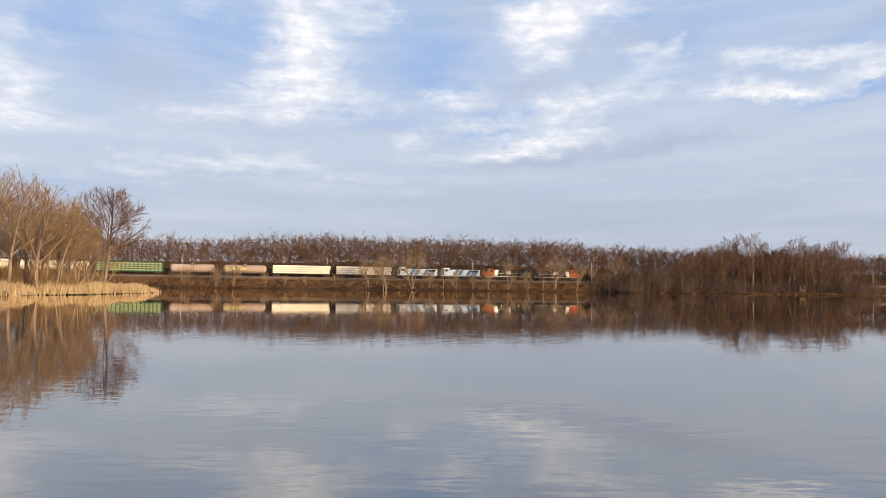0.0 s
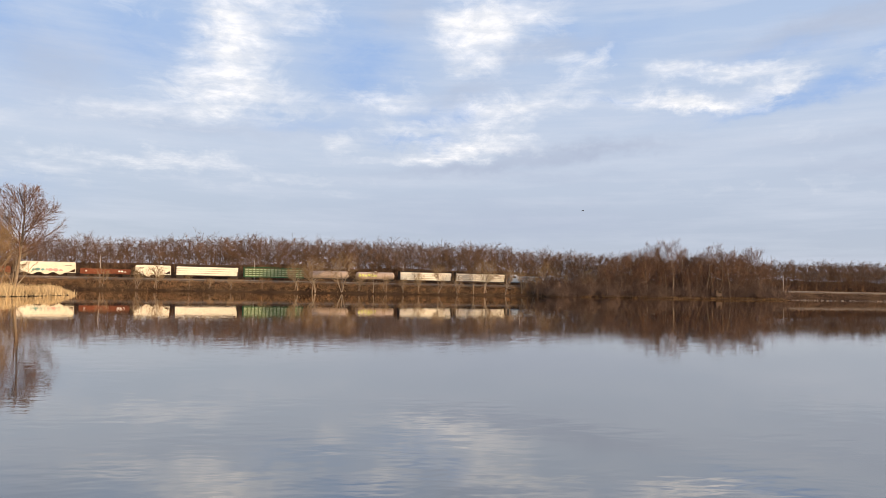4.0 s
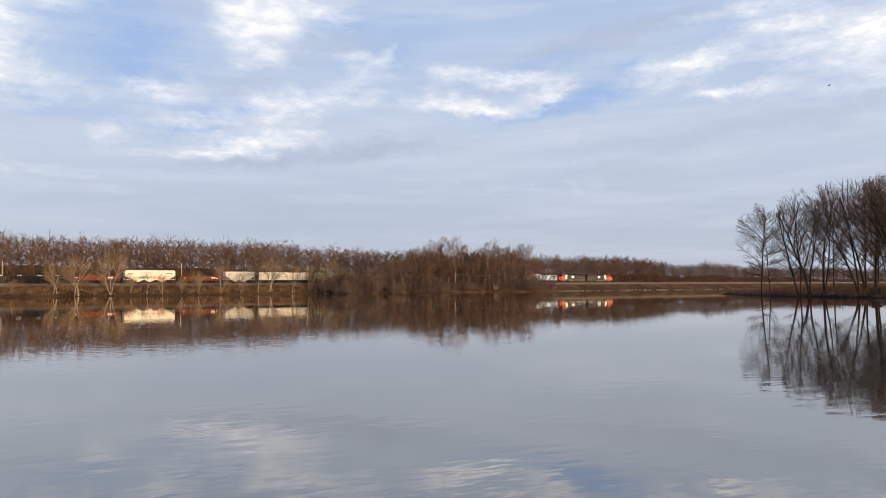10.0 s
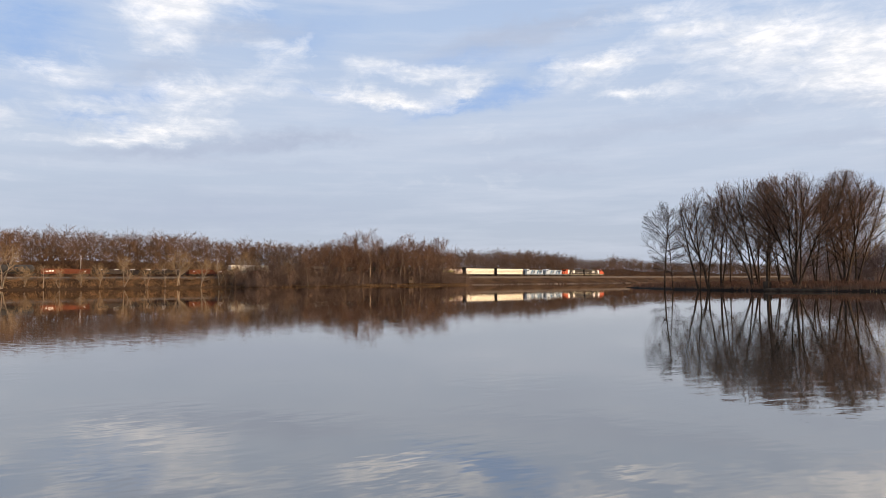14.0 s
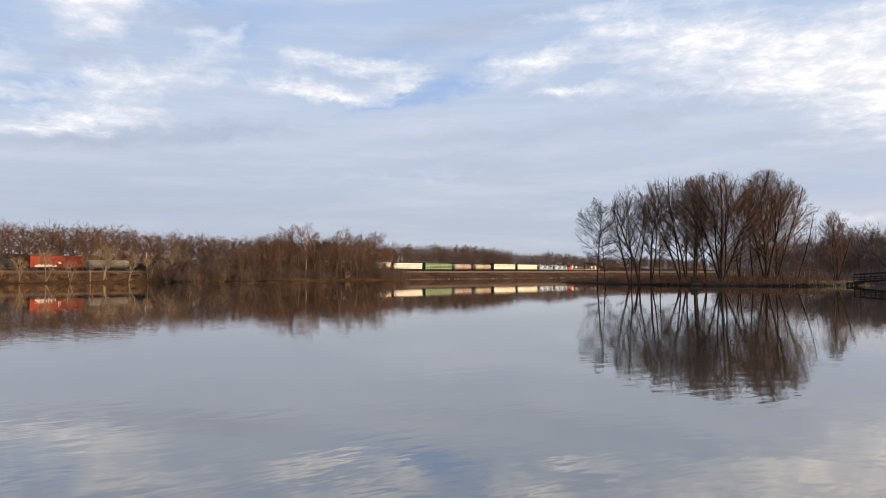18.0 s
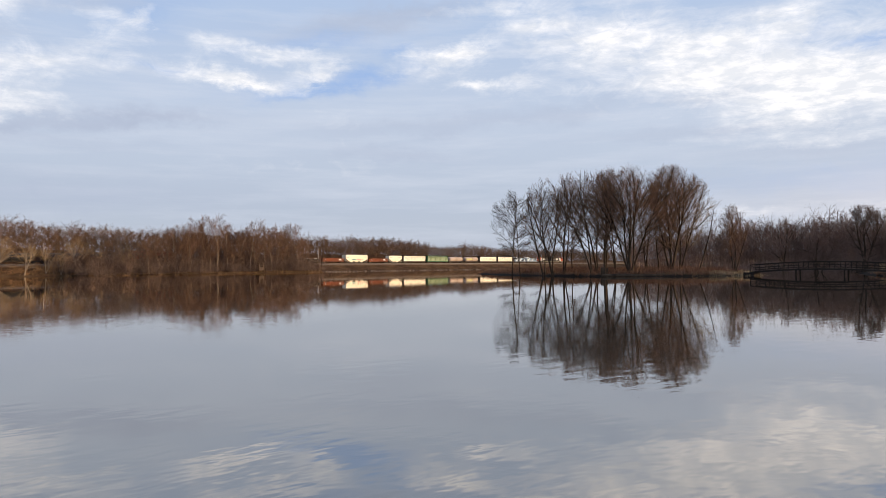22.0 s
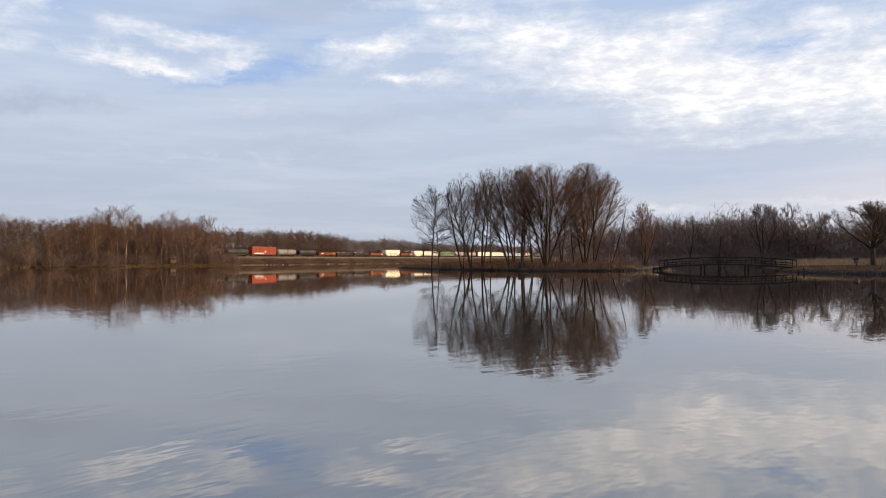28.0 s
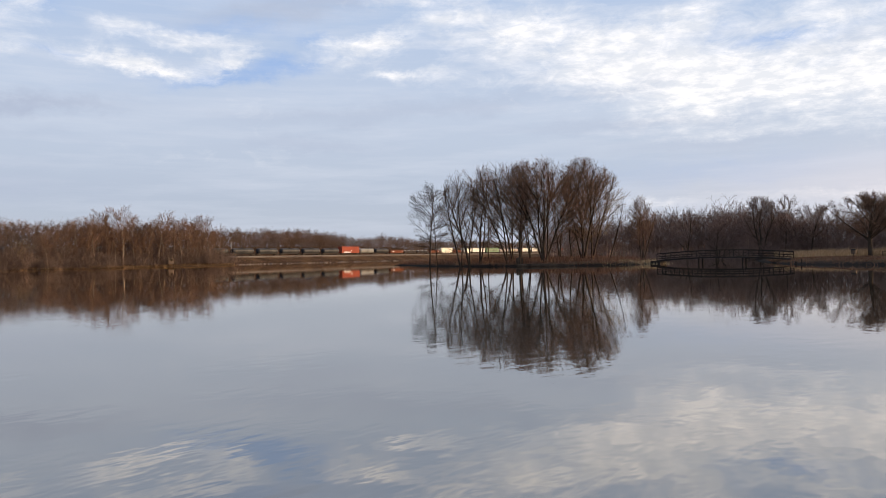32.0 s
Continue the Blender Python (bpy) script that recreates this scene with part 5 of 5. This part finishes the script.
# ---- the goods train (built along +x, rails at z = 0) ----
def truck(car, x, axles=2, r=0.46, gap=1.75):
    half = gap * (axles - 1) / 2
    prof = [(-half - 0.35, 0.42), (-half - 0.25, 0.62), (-half + 0.35, 0.66), (-0.3, 0.86), (0.3, 0.86), (half - 0.35, 0.66), (half + 0.25, 0.62), (half + 0.35, 0.42), (half - 0.3, 0.38), (0.35, 0.26), (-0.35, 0.26), (-half + 0.3, 0.38)]
    bm = prism(prof, -1.08, -0.94)
    prism(prof, 0.94, 1.08, bm=bm)
    bmesh.ops.create_cube(bm, size=1.0, matrix=Matrix.LocRotScale((0, 0, 0.7), None, (0.4, 1.9, 0.3)))
    t = part("truck", bm, UNDER, car)
    t.location.x = x
    for i in range(axles):
        for y in (-0.78, 0.78):
            w = part("wheel", drum(r, y - 0.07, y + 0.07, "y", (-half + i * gap, r), 14), UNDER, t)
    return t


def running_gear(car, length, axles=2, inset=1.9):
    for x in (-length / 2 + inset, length / 2 - inset):
        truck(car, x, axles)
    for s in (-1, 1):
        part("coupler", boxes((s * length / 2 - 0.35, s * length / 2 + 0.35, -0.14, 0.14, 0.78, 1.02), bevel=0.03), UNDER, car)


def rect(x0, x1, z0, z1, slant=0.0):
    return [(x0, z0), (x1, z0), (x1 + slant, z1), (x0 + slant, z1)]


def road_loco():
    """Wide-nosed six-axle diesel, black body with red ends."""
    c = new("locomotive")
    L = 22.3
    part("frame", boxes((-L / 2 + 0.4, L / 2 - 0.4, -1.5, 1.5, 1.15, 1.62), bevel=0.03), UNDER, c)
    part("fuel_tank", prism([(-3.2, 0.45), (2.6, 0.45), (3.0, 0.75), (3.0, 1.15), (-3.6, 1.15), (-3.6, 0.75)], -1.45, 1.45), BLACK, c)
    hood = prism([(-10.3, 1.62), (6.0, 1.62), (6.0, 4.2), (-6.4, 4.2), (-6.4, 4.35), (-10.3, 4.35)], -0.98, 0.98)
    part("hood", hood, BLACK, c, "long black hood with white flashes")
    wing = prism([(-1.45, 3.95), (1.45, 3.95), (1.5, 4.5), (-1.5, 4.5)], -10.2, -6.6, "x")
    part("radiator", wing, BLACK, c, "flared radiator hood")
    part("rear_end", boxes((-10.45, -7.6, -1.02, 1.02, 1.62, 3.94)), BLACK, c, "black hood end")
    cab = prism([(6.0, 1.62), (9.3, 1.62), (9.3, 3.1), (8.2, 3.35), (8.05, 4.45), (6.0, 4.55)], -1.5, 1.5)
    part("cab", cab, RED, c, "red wide cab")
    nose = prism([(8.1, 1.55), (10.7, 1.55), (10.75, 2.2), (10.35, 3.0), (8.3, 3.3)], -1.15, 1.15)
    part("nose", nose, RED, c, "blunt red nose")
    for s in (-1, 1):
        part("side_window", boxes((6.5, 7.6, s * 1.5 - 0.012, s * 1.5 + 0.012, 3.35, 4.15)), GLASS, c)
        part("handrail", boxes((-10.2, 6.0, s * 1.45 - 0.02, s * 1.45 + 0.02, 2.6, 2.65), *[(x, x + 0.04, s * 1.45 - 0.02, s * 1.45 + 0.02, 1.62, 2.6) for x in (-10, -7.5, -5, -2.5, 0, 2.5, 5.2)]), WHITE, c, "white handrail")
    part("windscreen", boxes((8.12, 8.19, -1.2, 1.2, 3.4, 4.1)), GLASS, c)
    part("white_flash", plates_bm([rect(4.3, 5.9, 1.75, 4.1, -0.6)], 0.98), WHITE, c, "white slanting stripe")
    marks = [rect(-1.6, -0.9, 2.4, 3.6), rect(-0.7, -0.5, 2.4, 3.6), rect(-0.3, 0.5, 2.4, 3.6), rect(-1.6, 0.5, 3.7, 3.8)]
    part("emblem", plates_bm(marks, 0.98), WHITE, c, "pale emblem shapes")
    part("vents", boxes(*[(x, x + 0.5, -1.0, 1.0, 2.6, 3.9) for x in (-6.2, -5.4, -4.6, -3.8)]), UNDER, c)
    part("exhaust", boxes((-2.2, -1.2, -0.35, 0.35, 4.2, 4.5), (1.8, 2.9, -0.7, 0.7, 4.2, 4.42)), UNDER, c)
    part("headlight", drum(0.12, 10.7, 10.8, "x", (0.25, 2.5), 10), WHITE, c)
    part("yellow_sill", boxes((-10.5, 10.3, -1.52, -1.49, 1.3, 1.42), (-10.5, 10.3, 1.49, 1.52, 1.3, 1.42)), GRAF_PALE, c, "pale stripe along the sill")
    running_gear(c, L, 3, 4.1)
    return tagged(c, "black six-axle diesel locomotive with red ends", "locomotive", "cars of the goods train")


def plates_bm(shapes, y, proud=0.014):
    bm = bmesh.new()
    for pts in shapes:
        prism(pts, -y - proud, -y + 0.01, bm=bm)
        prism(pts, y - 0.01, y + proud, bm=bm)
    return bm


def switcher():
    """Four-axle hood unit in greys and blues, cab towards the rear."""
    c = new("locomotive")
    L = 18.0
    part("frame", boxes((-L / 2 + 0.4, L / 2 - 0.4, -1.5, 1.5, 1.05, 1.5), bevel=0.03), SLATE, c)
    part("fuel_tank", drum(0.62, -2.2, 2.4, "x", (0, 0.85), 12), UNDER, c)
    part("cab", boxes((-7.2, -5.0, -1.48, 1.48, 1.5, 4.25), bevel=0.04), ICE, c, "pale cab")
    part("cab_roof", prism([(-1.6, 4.25), (1.6, 4.25), (1.1, 4.55), (-1.1, 4.55)], -7.35, -4.85, "x"), WHITE, c, "white cab roof")
    part("short_hood", boxes((-8.4, -7.2, -0.9, 0.9, 1.5, 3.6), bevel=0.05), SLATE, c)
    part("long_hood", prism([(-5.0, 1.5), (8.3, 1.5), (8.4, 3.9), (-4.2, 3.9), (-5.0, 3.2)], -0.95, 0.95), ICE, c, "pale long hood")
    part("blue_stripe", plates_bm([rect(-3.4, -1.9, 1.6, 3.8, 1.4), rect(2.2, 3.6, 1.6, 3.8, 1.4), rect(4.2, 6.6, 1.6, 3.8, 1.4)], 0.95), BLUE, c, "faded blue slanting stripes")
    part("grey_panel", plates_bm([rect(-1.6, 0.2, 1.7, 3.7, 1.3)], 0.95), SLATE, c)
    part("fan", boxes((3.6, 7.6, -0.75, 0.75, 3.9, 4.15), (-2.0, 0.6, -0.55, 0.55, 3.9, 4.2)), UNDER, c)
    part("vents", boxes((4.6, 7.4, -0.985, 0.985, 2.9, 3.6)), BLACK, c)
    for s in (-1, 1):
        part("side_window", boxes((-6.8, -5.4, s * 1.48 - 0.014, s * 1.48 + 0.014, 3.1, 3.9)), GLASS, c)
        part("handrail", boxes((-4.9, 8.3, s * 1.42 - 0.02, s * 1.42 + 0.02, 2.5, 2.55), *[(x, x + 0.04, s * 1.42 - 0.02, s * 1.42 + 0.02, 1.5, 2.5) for x in (-4, -1, 2, 5, 8)]), ICE, c)
    part("sill_stripe", boxes((-8.4, 8.4, -1.52, -1.5, 1.35, 1.5), (-8.4, 8.4, 1.5, 1.52, 1.35, 1.5)), ICE, c)
    running_gear(c, L, 2, 3.6)
    return tagged(c, "faded blue and pale grey four-axle diesel locomotive", "locomotive", "cars of the goods train")


def lumber_car(beam, wrap, label, cover=0.99):
    """Centre-beam flat car with wrapped bundles of lumber on both sides."""
    c = new("lumber_car")
    L = 24.3
    part("deck", boxes((-11.6, 11.6, -1.45, 1.45, 0.95, 1.25)), beam, c)
    for s in (-1, 1):
        part("bulkhead", boxes((s * 11.45 - 0.12, s * 11.45 + 0.12, -1.45, 1.45, 1.25, 5.0)), beam, c)
    part("top_chord", boxes((-11.4, 11.4, -0.45, 0.45, 4.84, 5.0)), beam, c)
    bm = bmesh.new()
    xs = [-11.3 + 22.6 * i / 14 for i in range(15)]
    for k, x in enumerate(xs):
        bar(bm, (x, 0, 1.2), (x, 0, 4.86), 0.14)
        if k < 14:
            bar(bm, (x, 0, 4.6 if k % 2 else 1.3), (xs[k + 1], 0, 1.3 if k % 2 else 4.6), 0.1)
    part("centre_beam", bm, beam, c)
    part("top_flange", boxes(*[(x - 0.45, x + 0.45, -1.3, 1.3, 4.66, 4.92) for x in xs[1:-1]]), beam, c, "dark crossbars over the load")
    rng = random.Random(len(label))
    for tier in range(4):
        z = 1.27 + tier * 0.81
        x = -11.2
        while x < 11.1:
            w = min(rng.choice((3.68, 4.9, 3.68)), 11.2 - x)
            if w > 1.2 and rng.random() < cover:
                for s in (-1, 1):
                    part("lumber_pack", boxes((x + 0.01, x + w - 0.01, *sorted((s * 0.14, s * 1.38)), z, z + 0.70), bevel=0.03), wrap, c)
            x += w
    running_gear(c, L, 2, 2.3)
    return tagged(c, label, "lumber car", "cars of the goods train")


def studded(c):
    """Rows of pale bundle ends between dark green stakes."""
    bits = []
    for k in range(16):
        for t in range(4):
            bits.append(rect(-11 + k * 1.4, -11 + k * 1.4 + 0.95, 1.42 + t * 0.8, 1.80 + t * 0.8))
    part("bundle_ends", plates_bm(bits, 1.38), GREENWRAP, c, "pale bundle ends")


def tank_car(paint, label, L=18.0, r=1.5, marks=None):
    c = new("tank_car")
    part("tank", drum(r, -L / 2 + 1.0, L / 2 - 1.0, "x", (0, 1.15 + r), 20, 0.9), paint, c)
    part("sill", boxes((-L / 2 + 0.4, L / 2 - 0.4, -0.35, 0.35, 0.85, 1.2), (-L / 2 + 0.4, -L / 2 + 2.0, -1.4, 1.4, 1.0, 1.15), (L / 2 - 2.0, L / 2 - 0.4, -1.4, 1.4, 1.0, 1.15)), UNDER, c)
    part("manway", drum(0.55, 1.15 + 2 * r - 0.1, 1.15 + 2 * r + 0.5, "z", (0, 0), 12), paint, c)
    part("platform", boxes((-1.4, 1.4, -1.3, 1.3, 1.1 + 2 * r, 1.16 + 2 * r), *[(x, x + 0.04, y - 0.02, y + 0.02, 1.1 + 2 * r, 2.0 + 2 * r) for x in (-1.4, 1.36) for y in (-1.28, 1.28)], (-1.4, 1.4, -1.3, -1.26, 1.95 + 2 * r, 2.0 + 2 * r), (-1.4, 1.4, 1.26, 1.3, 1.95 + 2 * r, 2.0 + 2 * r)), UNDER, c)
    part("band", boxes(*[(x, x + 0.12, -r - 0.012, r + 0.012, 1.15 + r - 0.1, 1.15 + r + 0.06) for x in (-5.5, 5.4)]), UNDER, c)
    part("ladder", boxes((-0.35, -0.3, -r - 0.1, -r - 0.05, 1.2, 1.1 + 2 * r), (0.3, 0.35, -r - 0.1, -r - 0.05, 1.2, 1.1 + 2 * r), (-0.35, -0.3, r + 0.05, r + 0.1, 1.2, 1.1 + 2 * r), (0.3, 0.35, r + 0.05, r + 0.1, 1.2, 1.1 + 2 * r)), UNDER, c)
    if marks:
        part("lettering_bars", plates_bm([rect(*m) for m in marks], r * 0.985, 0.05), GRAF_LIME, c, "yellow-green sprayed shapes")
    running_gear(c, L, 2, 1.9)
    return tagged(c, label, "tank car", "cars of the goods train")


def hopper_car(paint, L, label, top=4.75, spray=False):
    """Covered hopper: smooth sides, sloped ends, three bays below."""
    c = new("covered_hopper")
    h = L / 2 - 0.6
    prof = [(-h, 2.75), (-h + 0.1, top - 0.25), (-h + 0.5, top - 0.1), (h - 0.5, top - 0.1), (h - 0.1, top - 0.25), (h, 2.75), (h - 2.4, 1.35), (-h + 2.4, 1.35)]
    part("body", prism(prof, -1.52, 1.52), paint, c)
    part("roof", prism([(-1.52, top - 0.12), (1.52, top - 0.12), (1.2, top), (-1.2, top)], -h + 0.2, h - 0.2, "x"), paint, c)
    part("roof_walk", boxes((-h + 0.2, h - 0.2, -0.5, 0.5, top + 0.04, top + 0.09)), UNDER, c)
    part("side_sill", boxes((-h, h, -1.56, -1.45, 1.2, 1.42), (-h, h, 1.45, 1.56, 1.2, 1.42)), paint, c)
    bm = bmesh.new()
    for s in (-1, 1):
        for y in (-1.45, 1.45):
            bar(bm, (s * h, y, 1.2), (s * (h - 0.1), y, top - 0.3), 0.14)
    part("end_post", bm, paint, c)
    part("end_platform", boxes((-L / 2 + 0.3, -h + 2.4, -1.45, 1.45, 1.05, 1.2), (h - 2.4, L / 2 - 0.3, -1.45, 1.45, 1.05, 1.2)), UNDER, c)
    n = 3 if L > 15 else 2
    w = (2 * h - 5.2) / n
    for k in range(n):
        x = -h + 2.6 + w * (k + 0.5)
        part("bay", prism([(x - w * 0.48, 1.4), (x + w * 0.48, 1.4), (x + 0.3, 0.45), (x - 0.3, 0.45)], -1.2, 1.2), paint, c)
    for k in range(4 if n == 3 else 2):
        x = -h + 1.2 + (2 * h - 2.4) * (k + 0.5) / (4 if n == 3 else 2)
        part("hatch", boxes((x - 0.9, x + 0.9, -0.35, 0.35, top, top + 0.14)), paint, c)
    part("lettering_bars", plates_bm([rect(-h + 1.0, -h + 3.0, 3.55, 3.7), rect(-h + 1.0, -h + 2.4, 3.2, 3.32), rect(h - 3.4, h - 1.2, 3.6, 3.75)], 1.52), UNDER, c, "dark lettering bars")
    if spray:
        def blob(x, z, w, hh, k):
            r = random.Random(k)
            return [(x + w * math.cos(a) * r.uniform(0.7, 1.1), z + hh * math.sin(a) * r.uniform(0.7, 1.1)) for a in [i * math.pi / 6 for i in range(12)]]
        part("teal_spray", plates_bm([blob(-2.6, 2.1, 1.0, 0.62, 1), blob(-1.0, 2.05, 0.6, 0.5, 2), blob(-3.9, 2.0, 0.5, 0.45, 3)], 1.52), GRAF_TEAL, c, "teal sprayed shapes")
        part("pink_spray", plates_bm([blob(1.4, 2.1, 0.9, 0.55, 4), blob(3.0, 2.0, 0.9, 0.6, 5), blob(4.6, 1.95, 0.7, 0.4, 6), blob(0.2, 2.2, 0.4, 0.5, 7)], 1.52), GRAF_PINK, c, "faded pink sprayed shapes")
    running_gear(c, L, 2, 1.9)
    return tagged(c, label, "hopper car", "cars of the goods train")


def gondola_car(paint, L, label, tall=2.75, load=False, marks=True):
    c = new("gondola_car")
    h = L / 2 - 0.5
    part("floor", boxes((-h, h, -1.4, 1.4, 0.95, 1.15)), paint, c)
    for s in (-1, 1):
        part("side", boxes((-h, h, s * 1.45 - 0.05, s * 1.45 + 0.05, 1.0, tall)), paint, c)
        part("end", boxes((s * h - 0.06, s * h + 0.06, -1.42, 1.42, 1.0, tall)), paint, c)
        n = int(L / 1.2)
        part("rib", boxes(*[(-h + (2 * h) * (k + 0.5) / n - 0.07, -h + (2 * h) * (k + 0.5) / n + 0.07, *sorted((s * 1.5, s * 1.62)), 1.0, tall - 0.1) for k in range(n)]), paint, c)
        part("top_rail", boxes((-h, h, *sorted((s * 1.42, s * 1.62)), tall - 0.1, tall + 0.06)), paint, c)
    if load:
        rng = random.Random(int(L * 10))
        bm = bmesh.new()
        for _ in range(46):
            m = Matrix.LocRotScale((rng.uniform(-h + 0.8, h - 0.8), rng.uniform(-1.0, 1.0), rng.uniform(1.4, tall - 0.1)), Euler((rng.random() * 6, rng.random() * 6, rng.random() * 6)), (rng.uniform(0.3, 1.6), rng.uniform(0.3, 0.9), rng.uniform(0.15, 0.6)))
            bmesh.ops.create_cube(bm, size=1.0, matrix=m)
        part("scrap", bm, LOAD, c, "heaped scrap load")
        part("pale_scrap", boxes((-h + 1.5, -h + 3.0, -0.8, 0.3, 1.2, tall + 0.35), (-0.6, 0.9, -0.5, 0.7, 1.2, tall + 0.3), (h - 3.2, h - 2.2, -0.9, 0.2, 1.2, tall + 0.25)), WHITE, c, "white appliances in the load")
    if marks:
        part("lettering_bars", plates_bm([rect(h - 4.2, h - 3.5, 1.75, 2.3), rect(h - 3.3, h - 2.6, 1.75, 2.3), rect(h - 2.2, h - 1.6, 1.7, 2.0), rect(-h + 1.5, -h + 2.2, 1.8, 2.1)], 1.625), WHITE, c, "white lettering bars")
    running_gear(c, L, 2, 1.9)
    return tagged(c, label, "gondola", "cars of the goods train")


def box_car():
    c = new("boxcar")
    L = 20.0
    h = L / 2 - 0.6
    part("body", boxes((-h, h, -1.5, 1.5, 1.1, 5.2)), BOXRED, c, "orange-red ribbed body")
    part("roof", prism([(-1.58, 5.2), (1.58, 5.2), (1.3, 5.45), (-1.3, 5.45)], -h - 0.05, h + 0.05, "x"), BOXRED, c)
    for s in (-1, 1):
        part("rib", boxes(*[(x - 0.08, x + 0.08, *sorted((s * 1.5, s * 1.58)), 1.2, 5.15) for x in [-h + 0.1 + k * 1.1 for k in range(18)] if abs(x) > 1.9]), BOXRED, c)
        d = part("door", boxes((-1.8, 1.8, *sorted((s * 1.5, s * 1.62)), 1.25, 5.0), bevel=0.03), BOXRED, c)
        part("handle", boxes((1.2, 1.28, *sorted((s * 1.62, s * 1.68)), 1.6, 3.4)), UNDER, d)
        part("sill", boxes((-h, h, *sorted((s * 1.4, s * 1.56)), 0.9, 1.14)), UNDER, c)
    part("spray", plates_bm([rect(-7.8 + k * 0.62, -7.35 + k * 0.62, 1.3, 1.8 + 0.5 * ((k * 7) % 5) / 4, 0.15) for k in range(12)] + [rect(0.2, 0.7, 2.6, 3.2), rect(0.8, 1.2, 2.4, 3.0)], 1.63), WHITE, c, "white sprayed shapes along the bottom")
    running_gear(c, L, 2, 2.0)
    return tagged(c, "orange-red ribbed boxcar with white sprayed marks", "boxcar", "cars of the goods train")


def build_train():
    """Every car as its front's place along the line at the start, and whether it is turned round."""
    loco, gp = road_loco(), switcher()
    white = lumber_car(UNDER, WRAP, "centre-beam flat car loaded with white-wrapped lumber")
    green = lumber_car(GREENCAR, OLIVE, "green centre-beam flat car with pale bundle ends")
    studded(green)
    tank1 = tank_car(TANK, "stained grey tank car", 18.2, 1.5)
    tank2 = tank_car(TANK, "stained grey tank car with pale sprayed marks", 18.2, 1.5, [(-7.2 + k * 1.3, -6.3 + k * 1.3, 2.2 + 0.15 * (k % 2), 3.4 - 0.2 * (k % 3)) for k in range(6)])
    worn = tank_car(GREYCAR, "dull grey-brown tank car with worn paint", 18.2, 1.5)
    black = tank_car(TANKDARK, "dull black tank car", 18.2, 1.52)
    small = hopper_car(CREAM, 13.4, "short cream covered hopper car", 4.6)
    big = hopper_car(CREAM, 19.6, "long cream covered hopper car with sprayed colours", 4.85, True)
    grey = hopper_car(GREYCAR, 19.6, "dull grey covered hopper car", 4.7)
    rust = gondola_car(RUST, 17.6, "rust-red ribbed gondola car")
    dark = gondola_car(UNDER, 17.6, "dark gondola car with a heaped scrap load", 2.5, True, False)
    box = box_car()
    line = [(loco, 64.0, 22.3, 0), (loco, 41.6, 22.3, 1), (gp, 19.2, 18.0, 0), (gp, 0.9, 18.0, 0), (white, -17.8, 24.3, 0), (white, -42.6, 24.3, 0), (tank2, -67.2, 18.4, 0), (tank1, -86.4, 18.4, 0),
            (green, -105.3, 24.3, 0), (white, -130.2, 24.3, 0), (small, -155.0, 13.4, 0), (rust, -168.8, 17.6, 0), (big, -186.9, 19.6, 0), (rust, -207.0, 17.6, 0), (dark, -225.2, 17.6, 0), (dark, -243.4, 17.6, 1), (rust, -261.6, 17.6, 1),
            (black, -279.6, 18.0, 0), (worn, -297.8, 18.0, 0), (box, -316.0, 20.0, 0)]
    line += [(black, -336.4 - 19.0 * k, 18.4, 0) for k in range(6)]
    line += [(grey, -450.8 - 20.0 * k, 19.6, 0) for k in range(9)]
    used, cars = set(), []
    for kind, front, length, turned in line:
        ob = kind if kind.name not in used else copy_thing(kind, Matrix())
        used.add(kind.name)
        cars.append((ob, front - length / 2, turned))
    for ob in bpy.data.objects:
        if ob.name.split(".")[0] in ("rib", "bundle_ends", "lettering_bars", "spray", "teal_spray", "pink_spray", "blue_stripe", "emblem", "vents", "top_flange", "fan"):
            tagged(ob, kind="stuff")
    return cars


TRAIN = build_train()
SPEED = 20.05


def build_bird():
    b = new("bird")
    bm = bmesh.new()
    bmesh.ops.create_uvsphere(bm, u_segments=10, v_segments=7, radius=1.0, matrix=Matrix.Diagonal((0.26, 0.085, 0.08, 1)))
    part("body", bm, BIRD, b)
    part("tail", prism([(-0.42, -0.08), (-0.2, -0.03), (-0.2, 0.03), (-0.42, 0.08)], -0.012, 0.012, "z"), BIRD, b)
    for s in (-1, 1):
        part("wing", prism([(0.12, 0), (-0.12, 0), (-0.16, s * 0.3), (-0.06, s * 0.55), (0.04, s * 0.3)], 0.0, 0.02, "z"), BIRD, b)
    b.scale = (0.6, 0.6, 0.6)
    return tagged(b, "small dark bird in flight over the lake", "bird")


BIRD_OB = build_bird()


def motions():
    """All that moves: the train along its line, and a bird crossing the sky."""
    times = [0, 2, 4, 6, 8, 10, 12, 14, 16, 18, 20, 22, 24, 26, 28, 30, 32]
    for ob, start, turned in TRAIN:
        rows = []
        for t in times:
            x, y, h = on_track(start + SPEED * t + 0.022 * max(t - 20, 0) ** 2)
            rows.append((t, pose(x, y, RAIL, 0, 0, h + 180 * turned)))
        walk(ob, rows)
    flight = [(0, -0.5, 1.6), (3, 11.47, 5.55), (6, 29.19, 8.13), (7, 34.56, 9.38), (7.5, 37.01, 10.08), (8, 39.64, 11.24), (8.5, 42.19, 12.03), (9, 45.78, 12.70), (9.5, 48.32, 13.64), (10, 51.55, 13.90), (10.5, 54.95, 14.21), (16, 75, 16.0), (32, 120, 22)]
    rows = []
    for t, az, el in flight:
        x, y = polar(az, 95 / K)
        rows.append((t, pose(x, y, EYE + 95 * math.tan(radians(el)), 0, -12, -az * 1.0)))
    walk(BIRD_OB, rows)


motions()
